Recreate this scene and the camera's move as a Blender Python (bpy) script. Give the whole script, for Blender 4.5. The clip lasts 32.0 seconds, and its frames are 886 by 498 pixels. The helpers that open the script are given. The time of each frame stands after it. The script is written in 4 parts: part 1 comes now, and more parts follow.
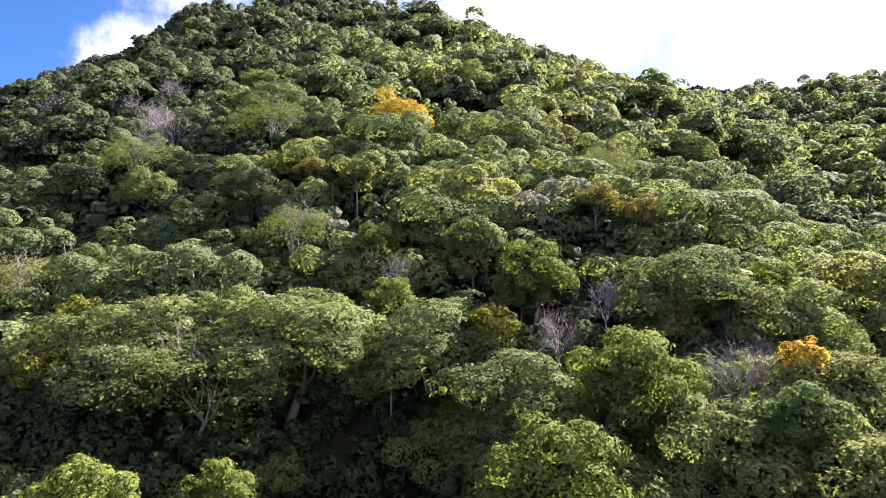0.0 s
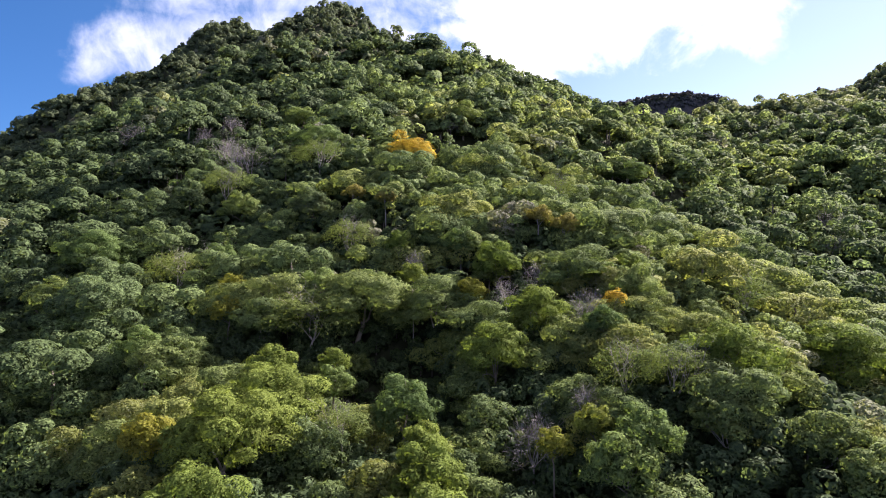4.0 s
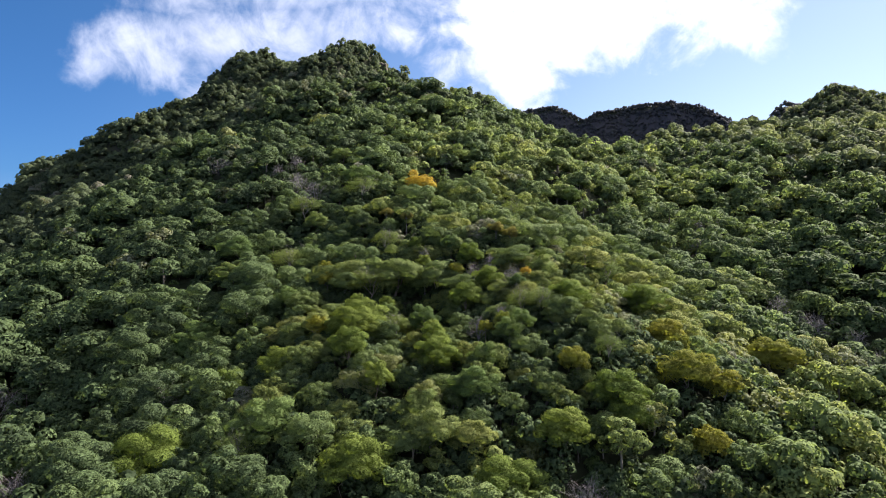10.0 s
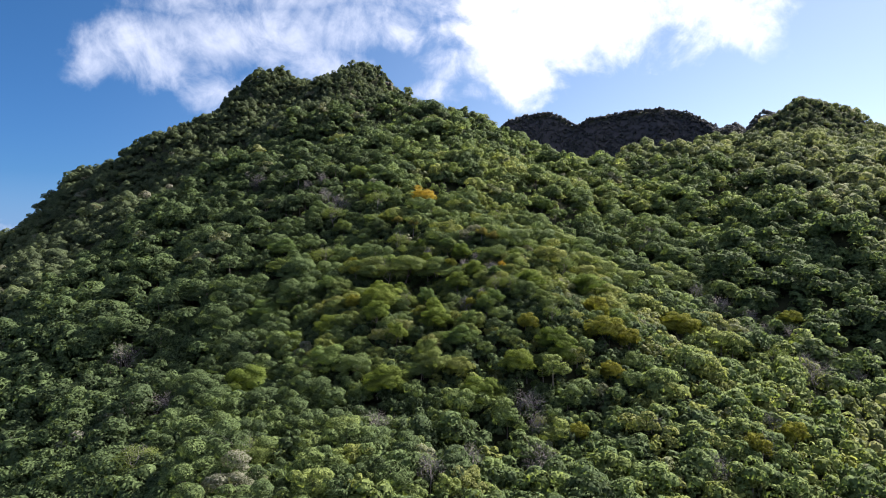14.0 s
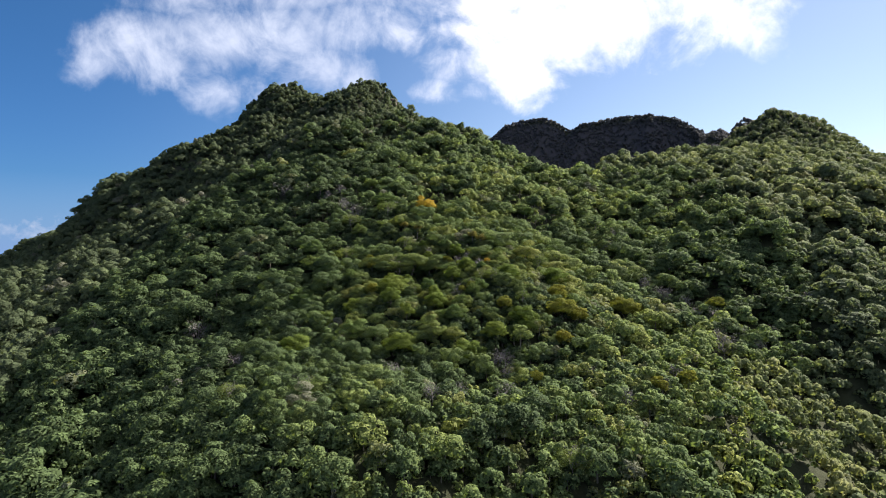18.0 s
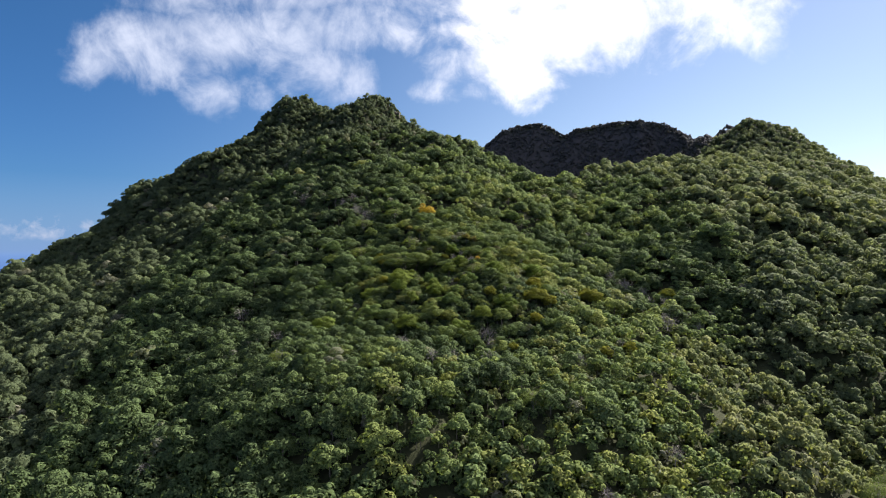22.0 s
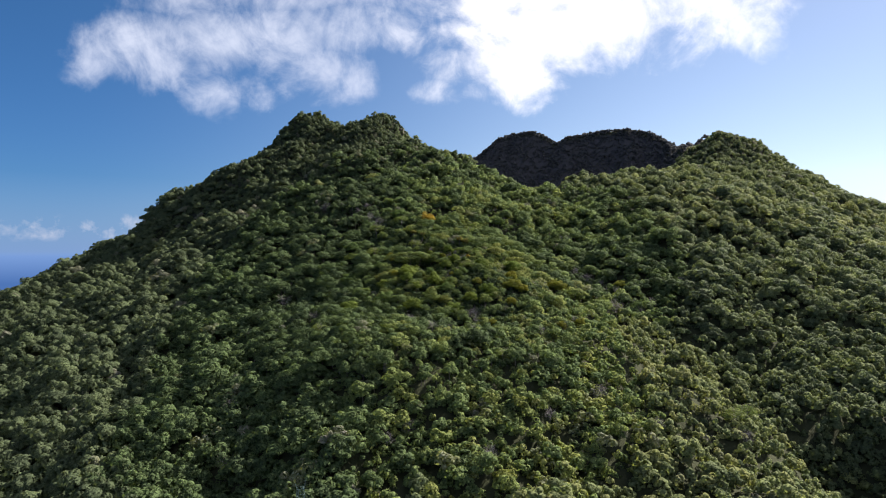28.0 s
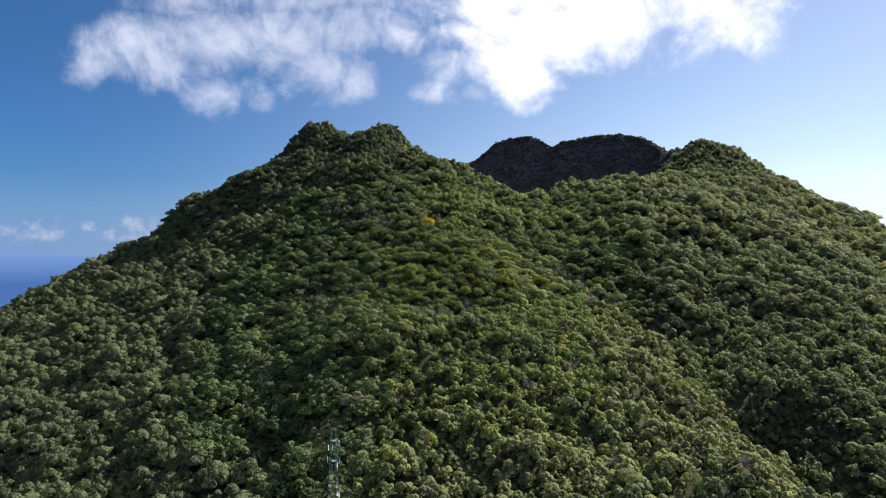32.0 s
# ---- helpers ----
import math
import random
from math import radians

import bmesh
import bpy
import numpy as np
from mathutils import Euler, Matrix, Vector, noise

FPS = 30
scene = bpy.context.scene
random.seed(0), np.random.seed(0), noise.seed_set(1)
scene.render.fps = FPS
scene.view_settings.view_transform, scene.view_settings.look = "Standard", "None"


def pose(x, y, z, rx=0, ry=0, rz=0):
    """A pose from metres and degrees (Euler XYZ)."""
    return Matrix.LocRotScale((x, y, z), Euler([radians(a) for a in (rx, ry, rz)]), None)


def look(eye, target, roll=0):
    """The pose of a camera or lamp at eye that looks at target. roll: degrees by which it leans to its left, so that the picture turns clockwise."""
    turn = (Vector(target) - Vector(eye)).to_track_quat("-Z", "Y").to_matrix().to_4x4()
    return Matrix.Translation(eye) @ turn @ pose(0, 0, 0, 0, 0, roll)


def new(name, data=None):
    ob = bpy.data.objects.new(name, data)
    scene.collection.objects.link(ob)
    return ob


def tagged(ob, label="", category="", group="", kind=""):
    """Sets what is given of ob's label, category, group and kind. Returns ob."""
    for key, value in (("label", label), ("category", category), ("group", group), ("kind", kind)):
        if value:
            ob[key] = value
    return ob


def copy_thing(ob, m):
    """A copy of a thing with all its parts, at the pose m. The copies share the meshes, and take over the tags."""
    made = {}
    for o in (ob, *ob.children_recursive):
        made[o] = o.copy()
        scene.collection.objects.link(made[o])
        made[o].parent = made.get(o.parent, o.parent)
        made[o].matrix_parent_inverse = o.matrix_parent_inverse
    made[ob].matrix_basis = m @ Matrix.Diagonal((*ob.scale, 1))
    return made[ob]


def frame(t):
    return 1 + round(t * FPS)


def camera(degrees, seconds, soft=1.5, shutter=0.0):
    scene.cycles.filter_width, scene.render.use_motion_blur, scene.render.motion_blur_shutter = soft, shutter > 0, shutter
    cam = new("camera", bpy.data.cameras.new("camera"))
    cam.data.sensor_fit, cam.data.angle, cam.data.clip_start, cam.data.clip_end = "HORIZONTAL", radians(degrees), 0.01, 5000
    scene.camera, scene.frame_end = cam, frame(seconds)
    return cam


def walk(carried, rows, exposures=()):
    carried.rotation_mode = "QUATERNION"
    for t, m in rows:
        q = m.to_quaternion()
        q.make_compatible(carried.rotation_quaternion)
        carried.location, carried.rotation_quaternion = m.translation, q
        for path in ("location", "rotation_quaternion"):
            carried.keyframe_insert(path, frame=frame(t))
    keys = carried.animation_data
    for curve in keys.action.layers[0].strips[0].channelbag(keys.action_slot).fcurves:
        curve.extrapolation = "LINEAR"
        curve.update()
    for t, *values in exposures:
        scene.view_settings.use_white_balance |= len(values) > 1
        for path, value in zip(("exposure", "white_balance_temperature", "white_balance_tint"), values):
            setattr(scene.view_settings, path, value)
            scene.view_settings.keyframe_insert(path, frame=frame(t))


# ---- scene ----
# ------------------------------------------------------------------ camera
cam = camera(71.5, 32.0, soft=1.0)
PATH = [
    (0.0, pose(0.00, 0.00, 0.00, 90.505, 0, 0.007)),
    (2.0, pose(0.00, -17.13, -0.30, 90.472, 0, -0.003)),
    (4.0, pose(0.06, -37.46, -0.60, 90.444, 0, -0.011)),
    (6.0, pose(0.18, -60.30, -0.91, 90.419, 0, -0.019)),
    (8.0, pose(0.34, -85.04, -1.21, 90.399, 0, -0.026)),
    (10.0, pose(0.56, -111.16, -1.52, 90.383, 0, -0.031)),
    (12.0, pose(0.81, -138.21, -1.83, 90.371, 0, -0.036)),
    (14.0, pose(1.11, -165.80, -2.14, 90.363, 0, -0.039)),
    (16.0, pose(1.44, -193.65, -2.46, 90.359, 0, -0.042)),
    (18.0, pose(1.81, -221.54, -2.77, 90.360, 0, -0.043)),
    (20.0, pose(2.20, -249.34, -3.08, 90.364, 0, -0.043)),
    (22.0, pose(2.62, -276.97, -3.39, 90.373, 0, -0.043)),
    (24.0, pose(3.06, -304.45, -3.70, 90.386, 0, -0.041)),
    (26.0, pose(3.51, -331.89, -4.01, 90.403, 0, -0.038)),
    (28.0, pose(3.98, -359.44, -4.32, 90.424, 0, -0.034)),
    (30.0, pose(4.46, -387.37, -4.63, 90.450, 0, -0.029)),
    (32.0, pose(4.94, -416.00, -4.94, 90.479, 0, -0.023)),
]
EXPOSURES = [(0.0, 2.56, 6450, 34), (2.0, 2.32, 6450, 32), (6.0, 2.06, 6500, 22), (9.0, 1.94, 6500, 19), (13.0, 1.79, 6510, 17), (20.0, 1.62, 6560, 15.5), (32.0, 1.49, 6590, 16)]
walk(cam, PATH, EXPOSURES)

# ------------------------------------------------------------------ sun, sky and clouds
SUN_AZ, SUN_EL = 55.0, 42.0      # degrees to the right of +y, and up
SEA_Z = -340.0


def node(tree, kind, **sets):
    n = tree.nodes.new(kind)
    for key, value in sets.items():
        if key == "operation":
            n.operation = value
        elif key == "blend":
            n.blend_type = value
        elif key == "data":
            n.data_type = value
        else:
            n.inputs[int(key[1:])].default_value = value
    return n


def math_node(tree, op, a, b=None, c=None, clamp=False):
    n = tree.nodes.new("ShaderNodeMath")
    n.operation, n.use_clamp = op, clamp
    for i, v in enumerate((a, b, c)):
        if v is None:
            continue
        if isinstance(v, (int, float)):
            n.inputs[i].default_value = v
        else:
            tree.links.new(v, n.inputs[i])
    return n.outputs[0]


def mix_color(tree, fac, a, b, blend="MIX"):
    n = tree.nodes.new("ShaderNodeMix")
    n.data_type, n.blend_type = "RGBA", blend
    for sock, v in ((n.inputs[0], fac), (n.inputs[6], a), (n.inputs[7], b)):
        if isinstance(v, (int, float)):
            sock.default_value = v
        elif isinstance(v, tuple):
            sock.default_value = (*v, 1)
        else:
            tree.links.new(v, sock)
    return n.outputs[2]


def noise_tex(tree, vec, scale, detail=4, rough=0.55, dist=0.0):
    n = tree.nodes.new("ShaderNodeTexNoise")
    n.inputs["Scale"].default_value, n.inputs["Detail"].default_value = scale, detail
    n.inputs["Roughness"].default_value, n.inputs["Distortion"].default_value = rough, dist
    if vec is not None:
        tree.links.new(vec, n.inputs["Vector"])
    return n.outputs["Fac"]


world = bpy.data.worlds.new("sky")
scene.world = world
world.use_nodes = True
W = world.node_tree
W.nodes.clear()
sky = W.nodes.new("ShaderNodeTexSky")
sky.sky_type, sky.sun_disc = "NISHITA", False
sky.sun_elevation, sky.sun_rotation = radians(SUN_EL), radians(SUN_AZ)
sky.altitude, sky.air_density, sky.dust_density, sky.ozone_density = 300, 1.0, 0.35, 3.0
coord = W.nodes.new("ShaderNodeTexCoord")
sep = W.nodes.new("ShaderNodeSeparateXYZ")
W.links.new(coord.outputs["Generated"], sep.inputs[0])
dx, dy, dz = sep.outputs
ahead = math_node(W, "MAXIMUM", dy, 0.05)
u, v = math_node(W, "DIVIDE", dx, ahead), math_node(W, "DIVIDE", dz, ahead)
front = math_node(W, "MULTIPLY", math_node(W, "SUBTRACT", dy, 0.2), 5.0, clamp=True)
# the two cloud banks: centre and half widths in slopes to the side and up
BANKS = [(-0.362, 0.262, 0.100, 0.055), (-0.444, 0.312, 0.180, 0.070), (-0.500, 0.352, 0.115, 0.060), (-0.307, 0.356, 0.200, 0.085), (-0.187, 0.295, 0.115, 0.060),
         (-0.150, 0.365, 0.150, 0.060), (-0.330, 0.425, 0.280, 0.060), (0.080, 0.292, 0.130, 0.065), (0.150, 0.356, 0.170, 0.075), (0.270, 0.376, 0.200, 0.085),
         (0.410, 0.386, 0.170, 0.085), (-0.005, 0.262, 0.060, 0.030), (0.150, 0.425, 0.400, 0.055)]
bank = None
for cu, cv, ru, rv in BANKS:
    a = math_node(W, "DIVIDE", math_node(W, "SUBTRACT", u, cu), ru)
    b = math_node(W, "DIVIDE", math_node(W, "SUBTRACT", v, cv), rv)
    d = math_node(W, "ADD", math_node(W, "MULTIPLY", a, a), math_node(W, "MULTIPLY", b, b))
    d = math_node(W, "MAXIMUM", math_node(W, "SUBTRACT", 1.0, d), -1.0)
    bank = d if bank is None else math_node(W, "MAXIMUM", bank, d)
sunny = math_node(W, "MULTIPLY", math_node(W, "ADD", u, 0.16), 4.0, clamp=True)
bank = math_node(W, "ADD", bank, math_node(W, "SUBTRACT", math_node(W, "MULTIPLY", sunny, 0.30), 0.12))
# outside the view an even cloud cover is added as fill light
bank = math_node(W, "ADD", math_node(W, "MULTIPLY", bank, front), math_node(W, "MULTIPLY", math_node(W, "SUBTRACT", 1.0, front), 0.60))
puff = noise_tex(W, coord.outputs["Generated"], 8.5, 8, 0.60, 0.45)
cloud = math_node(W, "ADD", math_node(W, "MULTIPLY", bank, 0.62), math_node(W, "MULTIPLY", math_node(W, "SUBTRACT", puff, 0.5), 2.0))
wisp = noise_tex(W, coord.outputs["Generated"], 24.0, 5, 0.6, 0.4)
cloud = math_node(W, "ADD", cloud, math_node(W, "MULTIPLY", math_node(W, "SUBTRACT", wisp, 0.5), 0.8))
ramp = W.nodes.new("ShaderNodeMapRange")
ramp.interpolation_type = "SMOOTHSTEP"
ramp.inputs[1].default_value, ramp.inputs[2].default_value = 0.02, 0.9
W.links.new(cloud, ramp.inputs[0])
# a row of small far clouds just over the sea
band = math_node(W, "DIVIDE", math_node(W, "SUBTRACT", v, 0.042), 0.024)
band = math_node(W, "SUBTRACT", 1.0, math_node(W, "MULTIPLY", band, band))
side = math_node(W, "DIVIDE", math_node(W, "ADD", u, 0.60), 0.16)
side = math_node(W, "SUBTRACT", 1.0, math_node(W, "MULTIPLY", side, side))
scud = math_node(W, "SUBTRACT", noise_tex(W, coord.outputs["Generated"], 34.0, 5, 0.6, 0.2), 0.56)
scud = math_node(W, "ADD", math_node(W, "MULTIPLY", scud, 4.0), math_node(W, "MULTIPLY", math_node(W, "MINIMUM", band, side), 0.35))
scud = math_node(W, "MULTIPLY", math_node(W, "MULTIPLY", scud, front, clamp=True), math_node(W, "MULTIPLY", math_node(W, "MINIMUM", band, side), 1.5, clamp=True), clamp=True)
above = math_node(W, "MULTIPLY", dz, 60.0, clamp=True)
cover = math_node(W, "MULTIPLY", math_node(W, "MULTIPLY", ramp.outputs[0], above), math_node(W, "ADD", 0.76, math_node(W, "MULTIPLY", sunny, 0.19)))
billow = noise_tex(W, coord.outputs["Generated"], 16.0, 5, 0.6)
white = mix_color(W, billow, (4.2, 4.9, 6.2), (7.6, 8.1, 8.9))
white = mix_color(W, math_node(W, "MULTIPLY", math_node(W, "ADD", u, 0.12), 5.0, clamp=True), white, (9.2, 9.4, 9.6))
# clean deep blue away from the sun, pale towards it
toward = W.nodes.new("ShaderNodeMapRange")
toward.interpolation_type = "SMOOTHSTEP"
toward.inputs[1].default_value, toward.inputs[2].default_value = -0.60, 0.50
W.links.new(dx, toward.inputs[0])
depth_of_blue = mix_color(W, math_node(W, "MULTIPLY", dz, 3.0, clamp=True), (0.21, 0.40, 0.66), (0.21, 0.46, 0.66))
veil = mix_color(W, toward.outputs[0], depth_of_blue, (1.00, 0.94, 0.90))
clear_sky = mix_color(W, 1.0, sky.outputs[0], veil, "MULTIPLY")
# sea haze low down
haze = mix_color(W, toward.outputs[0], (1.5, 2.6, 4.8), (3.9, 4.5, 5.5))
low_down = math_node(W, "SUBTRACT", 1.0, math_node(W, "MULTIPLY", dz, 9.0), clamp=True)
clear_sky = mix_color(W, math_node(W, "MULTIPLY", low_down, 0.85), clear_sky, haze)
up_sky = mix_color(W, cover, clear_sky, white)
up_sky = mix_color(W, math_node(W, "MULTIPLY", scud, 0.7), up_sky, (5.0, 5.3, 6.0))
# the sea runs on to the horizon beyond the water that is built
sea_far = mix_color(W, math_node(W, "MULTIPLY", dz, -25.0, clamp=True), (1.35, 2.5, 4.9), (0.50, 1.25, 3.2))
sky_all = mix_color(W, math_node(W, "MULTIPLY", math_node(W, "ADD", dz, 0.004), 150.0, clamp=True), sea_far, up_sky)
bg = W.nodes.new("ShaderNodeBackground")
bg.inputs[1].default_value = 0.051
W.links.new(sky_all, bg.inputs[0])
W.links.new(bg.outputs[0], W.nodes.new("ShaderNodeOutputWorld").inputs[0])

sun = new("sun", bpy.data.lights.new("sun", "SUN"))
sun.data.energy, sun.data.angle, sun.data.color = 5.0, radians(0.55), (1.0, 0.94, 0.84)
az, el = radians(SUN_AZ), radians(SUN_EL)
sun_way = Vector((math.sin(az) * math.cos(el), math.cos(az) * math.cos(el), math.sin(el)))
sun.matrix_world = look(sun_way * 100, (0, 0, 0))


# ------------------------------------------------------------------ materials
def material(name):
    m = bpy.data.materials.new(name)
    m.use_nodes = True
    t = m.node_tree
    t.nodes.clear()
    out = t.nodes.new("ShaderNodeOutputMaterial")
    return m, t, out


def principled(tree, color, rough=0.6, metal=0.0, spec=0.5, normal=None):
    p = tree.nodes.new("ShaderNodeBsdfPrincipled")
    if isinstance(color, tuple):
        p.inputs["Base Color"].default_value = (*color, 1)
    else:
        tree.links.new(color, p.inputs["Base Color"])
    p.inputs["Roughness"].default_value, p.inputs["Metallic"].default_value = rough, metal
    p.inputs["Specular IOR Level"].default_value = spec
    if normal is not None:
        tree.links.new(normal, p.inputs["Normal"])
    return p.outputs[0]


def color_ramp(tree, fac, stops):
    r = tree.nodes.new("ShaderNodeValToRGB")
    while len(r.color_ramp.elements) < len(stops):
        r.color_ramp.elements.new(0.5)
    for e, (pos, col) in zip(r.color_ramp.elements, stops):
        e.position, e.color = pos, (*col, 1)
    tree.links.new(fac, r.inputs[0])
    return r.outputs[0]


LEAF_STOPS = [(0.0, (0.050, 0.075, 0.039)), (0.25, (0.083, 0.122, 0.053)), (0.48, (0.124, 0.174, 0.068)),
              (0.66, (0.158, 0.202, 0.067)), (0.80, (0.189, 0.213, 0.064)), (0.88, (0.165, 0.187, 0.108)),
              (0.95, (0.147, 0.161, 0.117)), (1.0, (0.161, 0.154, 0.134))]


def leaf_material(name, source, stops=LEAF_STOPS, lo=0.0, hi=1.0, gaps=0.0, fine=7.0, own_part=0.4, flat=0.4, vary=1.1, thin=0.0, tilted=0.55):
    """Foliage: its tint from the tree (an attribute or the object), a little of its own for each spray and each leaf; light shines through it."""
    m, t, out = material(name)
    if source == "attribute":
        n = t.nodes.new("ShaderNodeAttribute")
        n.attribute_name = "tint"
        tint = n.outputs["Fac"]
    else:
        tint = t.nodes.new("ShaderNodeObjectInfo").outputs["Random"]
        tint = math_node(t, "ADD", lo, math_node(t, "MULTIPLY", tint, hi - lo))
    geo = t.nodes.new("ShaderNodeNewGeometry")
    own = geo.outputs["Random Per Island"]
    cells = t.nodes.new("ShaderNodeTexVoronoi")
    cells.inputs["Scale"].default_value = fine
    t.links.new(geo.outputs["Position"], cells.inputs["Vector"])
    one = t.nodes.new("ShaderNodeSeparateColor")
    t.links.new(cells.outputs["Color"], one.inputs[0])
    leaf = one.outputs[0]
    mixed = math_node(t, "ADD", math_node(t, "MULTIPLY", own, own_part), math_node(t, "MULTIPLY", leaf, 1.0 - own_part))
    shift = math_node(t, "ADD", tint, math_node(t, "MULTIPLY", math_node(t, "SUBTRACT", mixed, 0.5), 0.17), clamp=True)
    col = color_ramp(t, shift, stops)
    hsv = t.nodes.new("ShaderNodeHueSaturation")
    t.links.new(col, hsv.inputs["Color"])
    t.links.new(math_node(t, "ADD", 1.05 - vary / 2, math_node(t, "MULTIPLY", mixed, vary)), hsv.inputs["Value"])
    # leaves turn outward with their clump, each one a little differently
    bend = t.nodes.new("ShaderNodeAttribute")
    bend.attribute_name = "outward"
    turned = t.nodes.new("ShaderNodeVectorTransform")
    turned.vector_type, turned.convert_from, turned.convert_to = "NORMAL", "OBJECT", "WORLD"
    t.links.new(bend.outputs["Vector"], turned.inputs[0])
    tilt = t.nodes.new("ShaderNodeVectorMath")
    tilt.operation = "MULTIPLY_ADD"
    t.links.new(cells.outputs["Color"], tilt.inputs[0])
    tilt.inputs[1].default_value = (2 * tilted, 2 * tilted, 2 * tilted)
    tilt.inputs[2].default_value = (-tilted, -tilted, -tilted)
    add = t.nodes.new("ShaderNodeVectorMath")
    t.links.new(tilt.outputs[0], add.inputs[0])
    t.links.new(turned.outputs[0], add.inputs[1])
    also = t.nodes.new("ShaderNodeVectorMath")
    also.operation = "MULTIPLY_ADD"
    t.links.new(geo.outputs["Normal"], also.inputs[0])
    also.inputs[1].default_value = (flat, flat, flat)
    t.links.new(add.outputs[0], also.inputs[2])
    unit = t.nodes.new("ShaderNodeVectorMath")
    unit.operation = "NORMALIZE"
    t.links.new(also.outputs[0], unit.inputs[0])
    front_side = principled(t, hsv.outputs[0], 0.75, 0, 0.06, unit.outputs[0])
    tr = t.nodes.new("ShaderNodeBsdfTranslucent")
    t.links.new(unit.outputs[0], tr.inputs["Normal"])
    warm = mix_color(t, 1.0, hsv.outputs[0], (1.16, 1.16, 0.55), "MULTIPLY")
    t.links.new(warm, tr.inputs[0])
    mix = t.nodes.new("ShaderNodeMixShader")
    mix.inputs[0].default_value = 0.50
    t.links.new(front_side, mix.inputs[1])
    t.links.new(tr.outputs[0], mix.inputs[2])
    shaded = mix.outputs[0]
    hole = None
    if gaps:
        # gaps between the leaves of a spray
        hole = math_node(t, "GREATER_THAN", cells.outputs["Distance"], gaps)
    if thin:
        # whole sprays are missing here and there, more in some places than in others
        patchy = noise_tex(t, geo.outputs["Position"], fine * 0.22, 2, 0.6)
        limit = math_node(t, "ADD", 1.0 - thin, math_node(t, "MULTIPLY", math_node(t, "SUBTRACT", patchy, 0.5), 2.4))
        gone = math_node(t, "GREATER_THAN", one.outputs[1], limit)
        hole = gone if hole is None else math_node(t, "MAXIMUM", hole, gone)
    if hole is not None:
        cut = t.nodes.new("ShaderNodeMixShader")
        t.links.new(hole, cut.inputs[0])
        t.links.new(shaded, cut.inputs[1])
        t.links.new(t.nodes.new("ShaderNodeBsdfTransparent").outputs[0], cut.inputs[2])
        shaded = cut.outputs[0]
    t.links.new(shaded, out.inputs[0])
    return m


def bark_material(name, dark, pale):
    m, t, out = material(name)
    tc = t.nodes.new("ShaderNodeTexCoord")
    big, fine = noise_tex(t, tc.outputs["Object"], 0.8, 3), noise_tex(t, tc.outputs["Object"], 9.0, 5, 0.65)
    col = mix_color(t, big, dark, pale)
    col = mix_color(t, math_node(t, "MULTIPLY", fine, 0.5), col, tuple(c * 0.4 for c in dark))
    bump = t.nodes.new("ShaderNodeBump")
    bump.inputs["Strength"].default_value, bump.inputs["Distance"].default_value = 0.5, 0.03
    t.links.new(fine, bump.inputs["Height"])
    t.links.new(principled(t, col, 0.85, 0, 0.2, bump.outputs[0]), out.inputs[0])
    return m


def ground_material():
    """Leaf litter and dark soil, grey-brown rock on the steepest faces."""
    m, t, out = material("forest_floor")
    geo = t.nodes.new("ShaderNodeNewGeometry")
    pos = geo.outputs["Position"]
    big, fine = noise_tex(t, pos, 0.05, 4), noise_tex(t, pos, 0.9, 6, 0.7)
    soil = mix_color(t, big, (0.026, 0.030, 0.016), (0.044, 0.040, 0.024))
    soil = mix_color(t, fine, soil, (0.030, 0.040, 0.018))
    nz = t.nodes.new("ShaderNodeSeparateXYZ")
    t.links.new(geo.outputs["Normal"], nz.inputs[0])
    steep = math_node(t, "MULTIPLY", math_node(t, "SUBTRACT", 0.66, nz.outputs[2]), 6.0, clamp=True)
    rock = mix_color(t, fine, (0.044, 0.041, 0.045), (0.078, 0.073, 0.080))
    scrub = noise_tex(t, pos, 0.11, 5, 0.7)
    rock = mix_color(t, math_node(t, "MULTIPLY", math_node(t, "SUBTRACT", scrub, 0.45), 4.0, clamp=True), rock, (0.040, 0.043, 0.040))
    col = mix_color(t, steep, soil, rock)
    bump = t.nodes.new("ShaderNodeBump")
    bump.inputs["Strength"].default_value, bump.inputs["Distance"].default_value = 0.7, 0.6
    t.links.new(fine, bump.inputs["Height"])
    t.links.new(principled(t, col, 0.95, 0, 0.1, bump.outputs[0]), out.inputs[0])
    return m


def sea_material():
    m, t, out = material("sea_water")
    geo = t.nodes.new("ShaderNodeNewGeometry")
    waves = noise_tex(t, geo.outputs["Position"], 0.05, 8, 0.65)
    wide = noise_tex(t, geo.outputs["Position"], 0.002, 3)
    bump = t.nodes.new("ShaderNodeBump")
    bump.inputs["Strength"].default_value, bump.inputs["Distance"].default_value = 0.35, 2.0
    t.links.new(waves, bump.inputs["Height"])
    col = mix_color(t, wide, (0.012, 0.050, 0.140), (0.018, 0.066, 0.165))
    t.links.new(principled(t, col, 0.25, 0, 0.5, bump.outputs[0]), out.inputs[0])
    return m


def plain_material(name, color, rough=0.5, metal=0.0):
    m, t, out = material(name)
    tc = t.nodes.new("ShaderNodeTexCoord")
    grime = noise_tex(t, tc.outputs["Object"], 1.7, 5, 0.7)
    col = mix_color(t, math_node(t, "MULTIPLY", grime, 0.7), color, tuple(c * 0.62 for c in color))
    t.links.new(principled(t, col, rough, metal), out.inputs[0])
    return m


